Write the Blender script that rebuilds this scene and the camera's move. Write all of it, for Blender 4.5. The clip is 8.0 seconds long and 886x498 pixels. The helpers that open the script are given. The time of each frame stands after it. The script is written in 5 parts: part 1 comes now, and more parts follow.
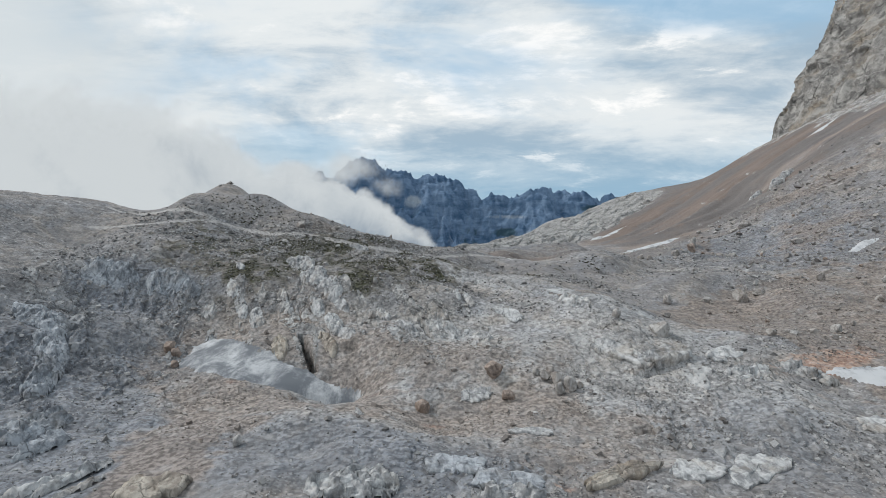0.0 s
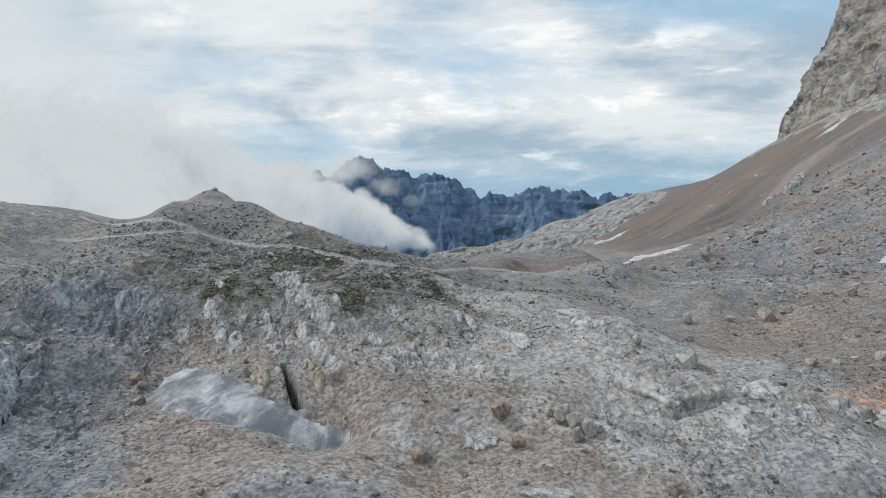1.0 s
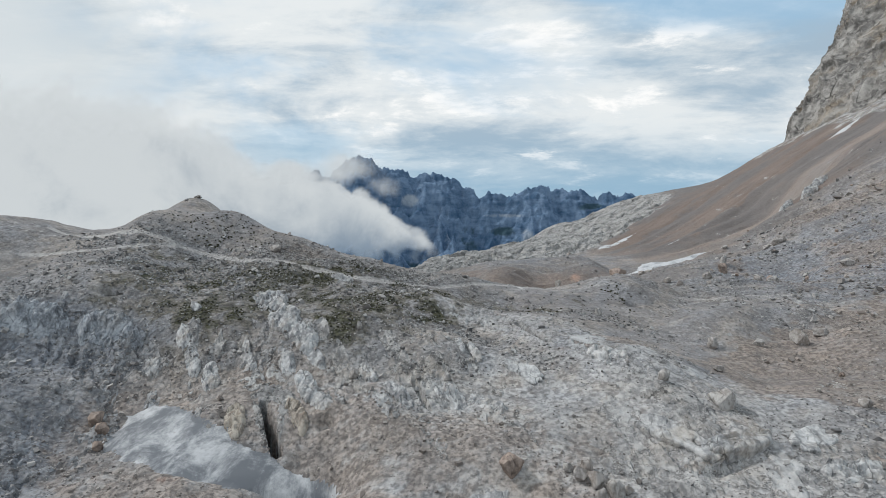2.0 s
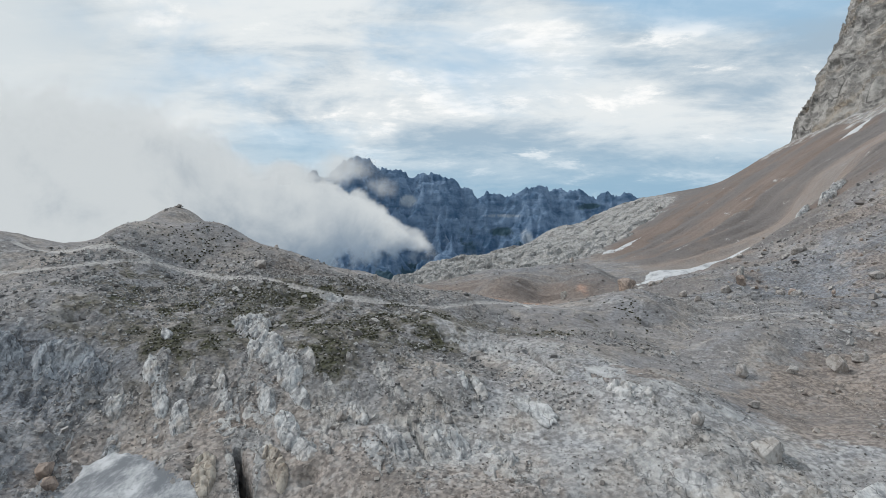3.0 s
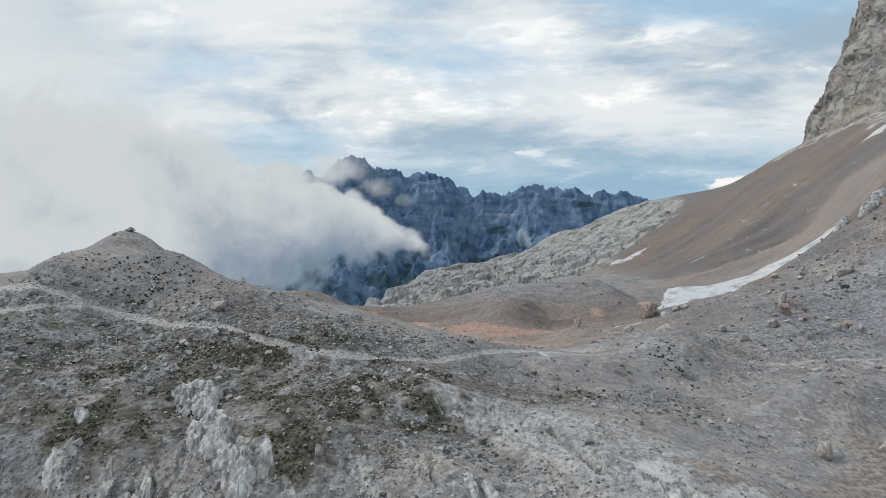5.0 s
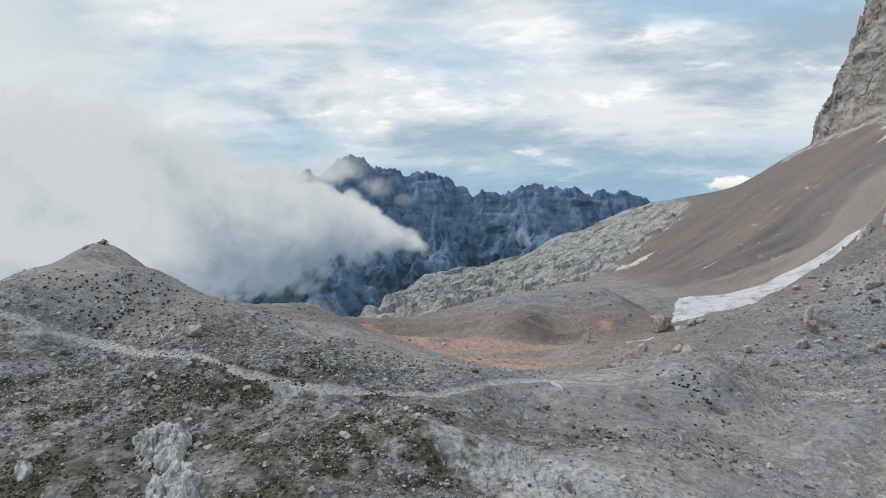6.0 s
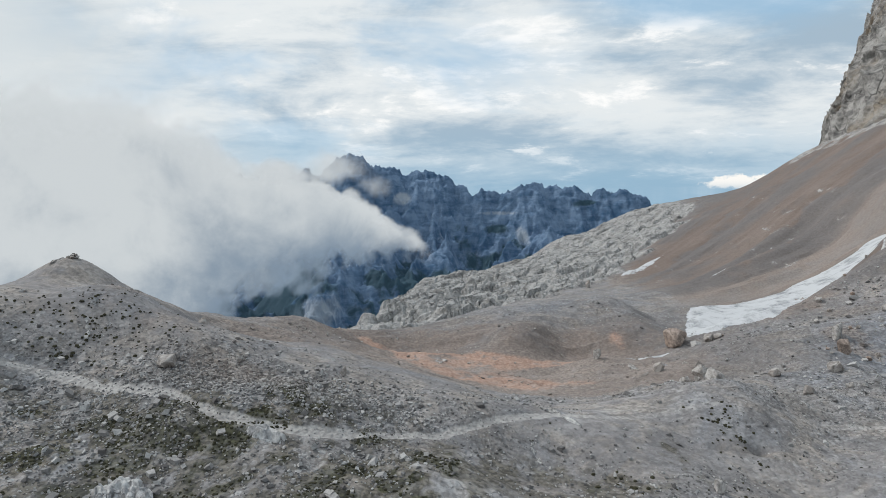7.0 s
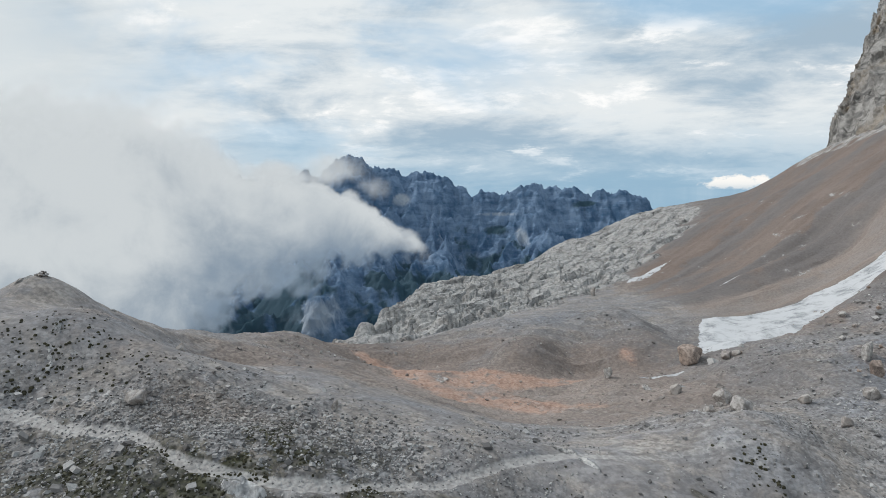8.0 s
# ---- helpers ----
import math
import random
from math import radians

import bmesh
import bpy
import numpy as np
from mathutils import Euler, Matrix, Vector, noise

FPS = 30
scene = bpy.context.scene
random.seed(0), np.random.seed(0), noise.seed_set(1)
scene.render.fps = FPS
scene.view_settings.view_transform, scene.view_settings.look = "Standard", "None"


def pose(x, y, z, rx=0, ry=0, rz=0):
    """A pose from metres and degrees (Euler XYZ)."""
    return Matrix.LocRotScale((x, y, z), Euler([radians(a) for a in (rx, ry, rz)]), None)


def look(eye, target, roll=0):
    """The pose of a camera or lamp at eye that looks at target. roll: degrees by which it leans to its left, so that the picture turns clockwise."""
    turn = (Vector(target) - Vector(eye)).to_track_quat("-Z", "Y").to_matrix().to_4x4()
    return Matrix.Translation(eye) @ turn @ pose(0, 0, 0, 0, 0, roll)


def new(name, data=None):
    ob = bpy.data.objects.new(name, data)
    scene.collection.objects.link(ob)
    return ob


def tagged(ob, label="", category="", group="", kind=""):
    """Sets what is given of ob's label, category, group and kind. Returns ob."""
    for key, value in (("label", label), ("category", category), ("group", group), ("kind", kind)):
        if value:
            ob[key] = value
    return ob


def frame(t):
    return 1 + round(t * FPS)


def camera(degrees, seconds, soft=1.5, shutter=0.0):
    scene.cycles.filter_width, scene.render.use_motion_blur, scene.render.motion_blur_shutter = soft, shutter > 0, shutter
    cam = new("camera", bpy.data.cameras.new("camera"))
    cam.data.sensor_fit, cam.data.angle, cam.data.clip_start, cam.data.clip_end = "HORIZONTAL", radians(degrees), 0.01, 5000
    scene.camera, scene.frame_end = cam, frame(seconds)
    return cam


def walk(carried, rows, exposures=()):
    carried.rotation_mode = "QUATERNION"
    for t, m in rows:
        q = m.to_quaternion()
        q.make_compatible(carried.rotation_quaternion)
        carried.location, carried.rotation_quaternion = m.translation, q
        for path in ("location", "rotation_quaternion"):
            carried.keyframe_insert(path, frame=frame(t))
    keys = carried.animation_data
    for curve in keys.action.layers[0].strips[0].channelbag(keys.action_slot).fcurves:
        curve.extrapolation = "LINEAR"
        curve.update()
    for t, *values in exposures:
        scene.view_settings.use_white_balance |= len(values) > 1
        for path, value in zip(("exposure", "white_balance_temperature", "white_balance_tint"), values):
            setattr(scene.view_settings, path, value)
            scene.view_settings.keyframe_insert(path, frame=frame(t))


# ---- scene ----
cam = camera(72.0, 8.0, soft=0.75)
# seconds, place, pitch, roll and yaw in degrees
ROWS = [
    (0.0, 0.00, 0.00, 0.00, -5.002, -0.000, 0.000),
    (0.5, -0.04, 4.62, 0.86, -5.039, 0.091, -0.082),
    (1.0, -0.15, 8.80, 1.69, -5.117, 0.120, -0.174),
    (1.5, -0.22, 13.33, 2.55, -5.157, 0.110, -0.227),
    (3.0, -0.40, 26.18, 4.92, -5.174, 0.284, -0.433),
    (3.5, -0.47, 30.63, 5.77, -5.180, 0.369, -0.564),
    (4.0, -0.50, 34.70, 6.60, -5.199, 0.447, -0.642),
    (4.5, -0.55, 39.06, 7.44, -5.268, 0.558, -0.767),
    (6.0, -0.66, 51.16, 9.65, -5.400, 0.630, -0.921),
    (6.5, -0.73, 55.17, 10.39, -5.479, 0.609, -0.946),
    (7.0, -0.76, 58.74, 11.06, -5.514, 0.637, -0.983),
    (7.5, -0.83, 62.39, 11.79, -5.509, 0.660, -1.018),
    (8.0, -0.88, 65.46, 12.36, -5.439, 0.706, -1.036),
]
walk(cam, [(t, pose(x, y, z, 90 + pitch, roll, yaw)) for t, x, y, z, pitch, roll, yaw in ROWS])

# ---- world, sun, light ----
SUN_EL, SUN_AZ = 44.0, -62.0      # degrees; azimuth clockwise from straight ahead
world = bpy.data.worlds.new("sky")
scene.world = world
world.use_nodes = True


class Nodes:
    """Short hand for building a node tree."""

    def __init__(self, tree):
        self.tree = tree
        tree.nodes.clear()

    def add(self, kind, **sets):
        n = self.tree.nodes.new(kind)
        for key, value in sets.items():
            if key.startswith("in_"):
                self.put(n.inputs[int(key[3:])], value)
            elif key == "operation":
                n.operation = value
            elif key == "blend_type":
                n.blend_type = value
            elif key == "data_type":
                n.data_type = value
            elif key == "feature":
                n.feature = value
            elif key == "sky_type":
                n.sky_type = value
            elif key == "attribute_name":
                n.attribute_name = value
        return n

    def put(self, socket, value):
        if isinstance(value, bpy.types.NodeSocket):
            self.tree.links.new(value, socket)
        elif isinstance(value, bpy.types.Node):
            self.tree.links.new(value.outputs[0], socket)
        else:
            socket.default_value = value

    def math(self, op, a, b=0.0, clamp=False):
        n = self.add("ShaderNodeMath", operation=op, in_0=a, in_1=b)
        n.use_clamp = clamp
        return n.outputs[0]

    def vmath(self, op, a, b=(0, 0, 0)):
        return self.add("ShaderNodeVectorMath", operation=op, in_0=a, in_1=b).outputs[0]

    def mix(self, fac, a, b, blend="MIX"):
        n = self.tree.nodes.new("ShaderNodeMix")
        n.data_type, n.blend_type = "RGBA", blend
        self.put(n.inputs[0], fac)
        self.put(n.inputs[6], a if not isinstance(a, tuple) else (*a, 1))
        self.put(n.inputs[7], b if not isinstance(b, tuple) else (*b, 1))
        return n.outputs[2]

    def noise(self, vec, scale, detail=4.0, rough=0.55, lac=2.0, warp=0.0):
        n = self.tree.nodes.new("ShaderNodeTexNoise")
        self.put(n.inputs["Vector"], vec)
        n.inputs["Scale"].default_value, n.inputs["Detail"].default_value = scale, detail
        n.inputs["Roughness"].default_value, n.inputs["Lacunarity"].default_value = rough, lac
        n.inputs["Distortion"].default_value = warp
        return n.outputs[0]

    def cells(self, vec, scale, feature="F1", out=0):
        n = self.tree.nodes.new("ShaderNodeTexVoronoi")
        n.feature = feature
        self.put(n.inputs["Vector"], vec)
        n.inputs["Scale"].default_value = scale
        return n.outputs[out]

    def step(self, v, lo, hi, a=0.0, b=1.0):
        n = self.tree.nodes.new("ShaderNodeMapRange")
        n.interpolation_type = "SMOOTHSTEP"
        self.put(n.inputs[0], v)
        for i, q in enumerate((lo, hi, a, b)):
            self.put(n.inputs[i + 1], q)
        return n.outputs[0]

    def scaled(self, vec, sx, sy, sz, turn=0.0):
        n = self.tree.nodes.new("ShaderNodeMapping")
        self.put(n.inputs[0], vec)
        n.inputs[2].default_value = (0, 0, radians(turn))
        n.inputs[3].default_value = (sx, sy, sz)
        return n.outputs[0]

    def attr(self, name):
        return self.add("ShaderNodeAttribute", attribute_name=name).outputs[2]


def build_sky():
    w = Nodes(world.node_tree)
    way = w.add("ShaderNodeTexCoord").outputs["Generated"]
    sep = w.add("ShaderNodeSeparateXYZ", in_0=way)
    dx, dy, dz = sep.outputs
    blue = w.add("ShaderNodeTexSky", sky_type="NISHITA")
    blue.sun_disc, blue.sun_elevation, blue.sun_rotation = False, radians(SUN_EL), radians(SUN_AZ)
    blue.altitude, blue.dust_density = 2300, 0.6
    clear = w.mix(1.0, blue.outputs[0], (0.085, 0.085, 0.085), "MULTIPLY")
    up = w.math("MAXIMUM", dz, 0.0)
    # a high deck of cloud, seen from below and foreshortened towards the horizon
    den = w.math("ADD", up, 0.20)
    flat = w.add("ShaderNodeCombineXYZ", in_0=w.math("DIVIDE", dx, den), in_1=w.math("DIVIDE", dy, den), in_2=3.7)
    flat = flat.outputs[0]
    big = w.noise(flat, 0.75, 5, 0.55, 2.1, 0.3)
    mid = w.noise(w.vmath("ADD", flat, (7.3, 2.1, 0)), 1.7, 9, 0.62, 2.1, 0.4)
    fine = w.noise(w.vmath("ADD", flat, (1.3, 9.1, 4)), 4.0, 8, 0.66)
    # bodies of the clouds: shaded grey-blue bellies and bright lit flanks
    belly = w.math("ADD", w.math("MULTIPLY", big, 0.55), w.math("ADD", w.math("MULTIPLY", mid, 0.33), w.math("MULTIPLY", fine, 0.12)))
    az = w.math("DIVIDE", dx, w.math("MAXIMUM", dy, 0.05))
    el = w.math("DIVIDE", dz, w.math("MAXIMUM", dy, 0.05))

    def bank(a, e, wa, we):
        u = w.math("DIVIDE", w.math("SUBTRACT", az, a), wa)
        v = w.math("DIVIDE", w.math("SUBTRACT", el, e), we)
        return w.step(w.math("SQRT", w.math("ADD", w.math("MULTIPLY", u, u), w.math("MULTIPLY", v, v))), 1.7, 0.0)

    def total(*banks):
        t = bank(*banks[0])
        for b in banks[1:]:
            t = w.math("ADD", t, bank(*b))
        return t

    # bright towers and darker bellies of the deck ahead
    white = total((-0.36, 0.275, 0.17, 0.05), (0.14, 0.18, 0.22, 0.055), (-0.06, 0.12, 0.15, 0.022), (0.30, 0.12, 0.10, 0.03))
    grey = total((-0.10, 0.29, 0.15, 0.035), (0.50, 0.165, 0.14, 0.04), (0.30, 0.20, 0.10, 0.02), (-0.62, 0.27, 0.12, 0.05))
    layer = w.add("ShaderNodeCombineXYZ", in_0=w.math("MULTIPLY", az, 4.5), in_1=w.math("MULTIPLY", el, 22.0), in_2=5.1).outputs[0]
    layer = w.math("SUBTRACT", w.noise(layer, 1.0, 9, 0.62, 2.1, 0.5), 0.5)
    belly = w.math("ADD", belly, w.math("MULTIPLY", layer, 0.24))
    mid = w.math("ADD", mid, w.math("MULTIPLY", layer, 0.30))
    belly = w.math("ADD", belly, w.math("SUBTRACT", w.math("MULTIPLY", white, 0.06), w.math("MULTIPLY", grey, 0.06)))
    mid = w.math("ADD", mid, w.math("SUBTRACT", w.math("MULTIPLY", white, 0.05), w.math("MULTIPLY", grey, 0.06)))
    shade = w.step(belly, 0.39, 0.58)
    cloud = w.mix(shade, (0.38, 0.495, 0.60), (0.80, 0.84, 0.855))
    bright = w.step(w.math("ADD", w.math("MULTIPLY", mid, 0.7), w.math("MULTIPLY", fine, 0.3)), 0.545, 0.64)
    cloud = w.mix(bright, cloud, (1.0, 1.0, 0.99))
    # gaps of blue
    gap = w.noise(w.vmath("ADD", flat, (4.4, 1.7, 8)), 0.8, 5, 0.6, 2.0, 0.4)
    gap = w.math("ADD", gap, w.math("MULTIPLY", total((0.55, 0.31, 0.28, 0.05), (0.30, 0.33, 0.12, 0.03), (-0.25, 0.085, 0.09, 0.03)), 0.22))
    gap = w.math("MULTIPLY", w.step(gap, 0.48, 0.72), w.step(dz, 0.05, 0.3, 0.45, 0.9))
    sky = w.mix(gap, cloud, w.mix(0.75, clear, (0.40, 0.63, 0.83)))
    # bluish band low over the horizon
    low = w.step(dz, 0.12, 0.0)
    sky = w.mix(w.math("MULTIPLY", low, 0.72), sky, (0.28, 0.47, 0.63))
    # a sunlit heap of cumulus on the horizon
    heap = w.math("ADD", bank(0.51, 0.008, 0.065, 0.014), w.math("MULTIPLY", w.math("SUBTRACT", w.noise(w.vmath("MULTIPLY", way, (36, 36, 60)), 1.0, 5, 0.6), 0.5), 1.8))
    sky = w.mix(w.math("MULTIPLY", w.step(heap, 0.45, 0.75), w.step(el, -0.02, 0.015)), sky, (0.98, 0.96, 0.92))
    # mist rising on one side
    mist = w.math("ADD", az, w.math("MULTIPLY", w.noise(way, 3.2, 5, 0.6), 0.55))
    mist = w.math("ADD", mist, w.math("MULTIPLY", up, 0.9))
    mist = w.math("MULTIPLY", w.step(mist, 0.22, -0.22), 0.86)
    haze = w.mix(w.noise(way, 4.0, 5, 0.55), (0.66, 0.70, 0.71), (0.76, 0.80, 0.81))
    sky = w.mix(mist, sky, haze)
    bg = w.add("ShaderNodeBackground", in_0=sky, in_1=1.0)
    w.tree.links.new(bg.outputs[0], w.add("ShaderNodeOutputWorld").inputs[0])


build_sky()

sun_data = bpy.data.lights.new("sun", "SUN")
sun_data.energy, sun_data.angle, sun_data.color = 1.7, radians(9), (1.0, 0.97, 0.94)
sun = new("sun", sun_data)
sun_way = Vector((math.sin(radians(SUN_AZ)) * math.cos(radians(SUN_EL)), math.cos(radians(SUN_AZ)) * math.cos(radians(SUN_EL)), math.sin(radians(SUN_EL))))
sun.matrix_world = look(sun_way * 500, (0, 0, 0))

# ---- materials ----


def material(name):
    m = bpy.data.materials.new(name)
    m.use_nodes = True
    n = Nodes(m.node_tree)
    out = n.add("ShaderNodeOutputMaterial")
    bsdf = n.add("ShaderNodeBsdfPrincipled")
    n.tree.links.new(bsdf.outputs[0], out.inputs[0])
    bsdf.inputs["Specular IOR Level"].default_value = 0.25
    return m, n, bsdf


def finish(n, bsdf, color, rough, height=None, strength=0.5, distance=0.1):
    n.put(bsdf.inputs["Base Color"], color)
    n.put(bsdf.inputs["Roughness"], rough)
    if height is not None:
        b = n.tree.nodes.new("ShaderNodeBump")
        b.inputs["Strength"].default_value, b.inputs["Distance"].default_value = strength, distance
        n.put(b.inputs["Height"], height)
        n.tree.links.new(b.outputs[0], bsdf.inputs["Normal"])


def limestone_colour(n, pos, light=(0.60, 0.585, 0.565), dark=(0.215, 0.212, 0.212), ochre=(0.47, 0.41, 0.345), stain=0.5):
    """Weathered limestone: pale blotches, grey streaks, ochre stains and dark specks."""
    big = n.noise(pos, 0.25, 6, 0.62, 2.0, 0.6)
    mid = n.noise(n.scaled(pos, 1.6, 0.7, 1.0, 22), 1.1, 5, 0.58, 2.0, 0.4)
    fine = n.noise(pos, 2.8, 4, 0.58)
    tone = n.math("ADD", n.math("MULTIPLY", big, 0.34), n.math("ADD", n.math("MULTIPLY", mid, 0.46), n.math("MULTIPLY", fine, 0.20)))
    col = n.mix(n.step(tone, 0.40, 0.60), dark, light)
    och = n.step(n.noise(n.vmath("ADD", pos, (13, 5, 2)), 0.22, 6, 0.68), 0.47, 0.66)
    col = n.mix(n.math("MULTIPLY", och, stain), col, ochre)
    speck = n.step(n.noise(pos, 5.5, 3, 0.7), 0.60, 0.70)
    return n.mix(n.math("MULTIPLY", speck, 0.32), col, (0.10, 0.10, 0.10))


def rubble(n, pos, low, high, pale, dark):
    """Loose stones of three sizes, each with a tone of its own; also their relief."""
    col, height = None, None
    for scale, weight, lift in ((0.9, 0.50, 1.0), (1.9, 0.80, 0.8), (4.0, 0.40, 0.3)):
        shift = n.vmath("ADD", pos, (scale, 3.1 * scale, 0))
        vor = n.tree.nodes.new("ShaderNodeTexVoronoi")
        n.put(vor.inputs["Vector"], shift)
        vor.inputs["Scale"].default_value = scale
        v = n.add("ShaderNodeSeparateColor", in_0=vor.outputs[1])
        tone = n.mix(v.outputs[0], low, high)
        tone = n.mix(n.step(v.outputs[1], 0.76, 0.92, 0.0, 0.85), tone, pale)
        tone = n.mix(n.step(v.outputs[2], 0.20, 0.06, 0.0, 0.75), tone, dark)
        # stones lie in patches; earth and grit show between them
        where = n.step(n.noise(n.vmath("ADD", pos, (0, 0, 9 * scale)), 0.35 * scale, 4, 0.6), 0.40, 0.52)
        body = n.step(vor.outputs[0], 0.66, 0.46)
        fac = n.math("MULTIPLY", n.math("MULTIPLY", where, body), weight)
        if col is None:
            grit = n.noise(pos, 3.0, 3, 0.55)
            col = n.mix(n.step(grit, 0.36, 0.64), low, high)
            height = n.math("MULTIPLY", grit, 0.35)
        col = n.mix(fac, col, tone)
        height = n.math("ADD", height, n.math("MULTIPLY", n.math("MULTIPLY", fac, n.math("SUBTRACT", 0.9, vor.outputs[0])), lift * 1.6))
    return col, height


def ground_material():
    m, n, bsdf = material("mountain_ground")
    pos = n.add("ShaderNodeNewGeometry").outputs["Position"]
    rock, warm, red, turf, path, damp, pale, lime, cool, karst, fan, calm = [n.attr(a) for a in ("rock", "warm", "red", "turf", "path", "damp", "pale", "lime", "cool", "karst", "fan", "calm")]
    n_big = n.noise(pos, 0.12, 6, 0.62, 2.0, 0.5)
    n_mid = n.noise(pos, 0.8, 5, 0.58)
    n_fine = n.noise(pos, 2.0, 4, 0.55)
    gravel, relief = rubble(n, pos, (0.140, 0.133, 0.133), (0.345, 0.333, 0.332), (0.62, 0.612, 0.605), (0.042, 0.040, 0.040))
    even = n.mix(n.step(n_mid, 0.34, 0.66), (0.200, 0.190, 0.192), (0.300, 0.286, 0.287))
    gravel = n.mix(n.math("MULTIPLY", calm, 0.75), gravel, even)
    k = n.math("ADD", lime, n.math("MULTIPLY", n.math("SUBTRACT", n_mid, 0.5), 0.9))
    gravel = n.mix(n.step(k, 0.2, 0.9, 0.0, 0.68), gravel, n.mix(n.step(n_fine, 0.36, 0.64), (0.31, 0.308, 0.308), (0.69, 0.685, 0.68)))
    # tint drifts between beige and blue-grey debris
    tint = n.noise(n.vmath("ADD", pos, (31, 17, 0)), 0.16, 6, 0.66, 2.0, 0.6)
    gravel = n.mix(n.step(tint, 0.47, 0.62, 0.0, 0.55), gravel, n.mix(n.step(n_fine, 0.36, 0.64), (0.22, 0.188, 0.160), (0.50, 0.445, 0.39)))
    gravel = n.mix(n.step(tint, 0.47, 0.34, 0.0, 0.40), gravel, n.mix(n.step(n_fine, 0.36, 0.64), (0.16, 0.17, 0.19), (0.42, 0.44, 0.475)))
    k = n.math("ADD", cool, n.math("MULTIPLY", n.math("SUBTRACT", n_mid, 0.5), 0.9))
    gravel = n.mix(n.step(k, 0.2, 0.9, 0.0, 0.72), gravel, n.mix(n.step(n_fine, 0.36, 0.64), (0.098, 0.110, 0.133), (0.275, 0.300, 0.342)))
    # brownish earth between the stones
    soil = n.mix(n.step(n_fine, 0.38, 0.62), (0.158, 0.126, 0.107), (0.360, 0.297, 0.254))
    soil = n.mix(0.30, soil, gravel)
    k = n.math("ADD", warm, n.math("MULTIPLY", n.math("SUBTRACT", n_mid, 0.5), 1.3))
    col = n.mix(n.step(k, 0.25, 0.80), gravel, soil)
    # iron-red clay
    clay = n.mix(n.step(n_fine, 0.36, 0.64), (0.33, 0.19, 0.138), (0.56, 0.40, 0.315))
    k = n.math("ADD", red, n.math("MULTIPLY", n.math("SUBTRACT", n_mid, 0.5), 1.2))
    col = n.mix(n.step(k, 0.25, 0.85, 0.0, 0.85), col, clay)
    # thin turf: olive-brown earth, then dark green moss
    k = n.math("ADD", turf, n.math("MULTIPLY", n.math("SUBTRACT", n_mid, 0.5), 1.2))
    thin = n.mix(n.step(n_fine, 0.38, 0.62), (0.055, 0.049, 0.036), (0.185, 0.168, 0.135))
    col = n.mix(n.step(k, 0.12, 0.48, 0.0, 0.85), col, thin)
    moss = n.mix(n.step(n_fine, 0.36, 0.64), (0.018, 0.020, 0.011), (0.075, 0.076, 0.040))
    col = n.mix(n.step(k, 0.76, 1.0, 0.0, 0.9), col, moss)
    # bare limestone, block by block
    stone = limestone_colour(n, pos)
    stone = n.mix(n.math("MULTIPLY", cool, 0.75), stone, n.mix(n.step(n_fine, 0.36, 0.64), (0.072, 0.084, 0.108), (0.275, 0.305, 0.355)))
    stone = n.mix(n.math("MULTIPLY", karst, 0.6), stone, n.mix(n.step(n_big, 0.38, 0.56), (0.150, 0.152, 0.150), (0.52, 0.52, 0.51)))
    # open joints
    bent = n.vmath("ADD", pos, n.vmath("MULTIPLY", n.add("ShaderNodeTexNoise", in_0=pos).outputs[1], (1.4, 1.4, 0.6)))
    for scale, thin in ((0.16, 0.035), (0.55, 0.05), (1.4, 0.05)):
        gap = n.step(n.cells(n.scaled(bent, 1.0, 0.55, 0.7, 22), scale, "DISTANCE_TO_EDGE"), thin, 0.0)
        gap = n.math("MULTIPLY", gap, n.step(n.noise(n.vmath("ADD", pos, (scale, 7, 3)), 0.5 * scale + 0.1, 3), 0.44, 0.56))
        stone = n.mix(n.math("MULTIPLY", gap, 0.8), stone, (0.045, 0.043, 0.042))
    k = n.math("ADD", rock, n.math("MULTIPLY", n.math("SUBTRACT", n_fine, 0.5), 0.55))
    bare = n.step(k, 0.36, 0.56)
    col = n.mix(bare, col, stone)
    k = n.math("ADD", pale, n.math("MULTIPLY", n.math("SUBTRACT", n_mid, 0.5), 0.9))
    col = n.mix(n.math("MULTIPLY", bare, n.step(k, 0.40, 0.9, 0.0, 0.5)), col, (0.60, 0.605, 0.61))
    # damp silt
    k = n.math("ADD", damp, n.math("MULTIPLY", n.math("SUBTRACT", n_fine, 0.5), 0.7))
    col = n.mix(n.step(k, 0.4, 0.7, 0.0, 0.7), col, n.mix(n.step(n_mid, 0.4, 0.6), (0.12, 0.115, 0.11), (0.40, 0.385, 0.375)))
    # broad unevenness of tone
    n_zone = n.noise(n.scaled(pos, 0.7, 1.25, 1.0, 15), 0.32, 5, 0.62, 2.0, 0.8)
    n_patch = n.noise(pos, 0.75, 4, 0.55, 2.0, 0.5)
    rough = n.step(calm, 0.0, 1.0, 1.0, 0.25)
    col = n.mix(n.math("MULTIPLY", rough, n.step(n_patch, 0.48, 0.34, 0.0, 0.24)), col, (0.10, 0.095, 0.092))
    col = n.mix(n.math("MULTIPLY", rough, n.step(n_patch, 0.53, 0.66, 0.0, 0.20)), col, (0.52, 0.50, 0.485))
    col = n.mix(n.step(n_big, 0.40, 0.62, 0.0, 0.27), col, (0.13, 0.128, 0.13))
    col = n.mix(n.step(n_zone, 0.48, 0.33, 0.0, 0.36), col, (0.11, 0.108, 0.11))
    col = n.mix(n.step(n_zone, 0.53, 0.66, 0.0, 0.26), col, (0.50, 0.488, 0.48))
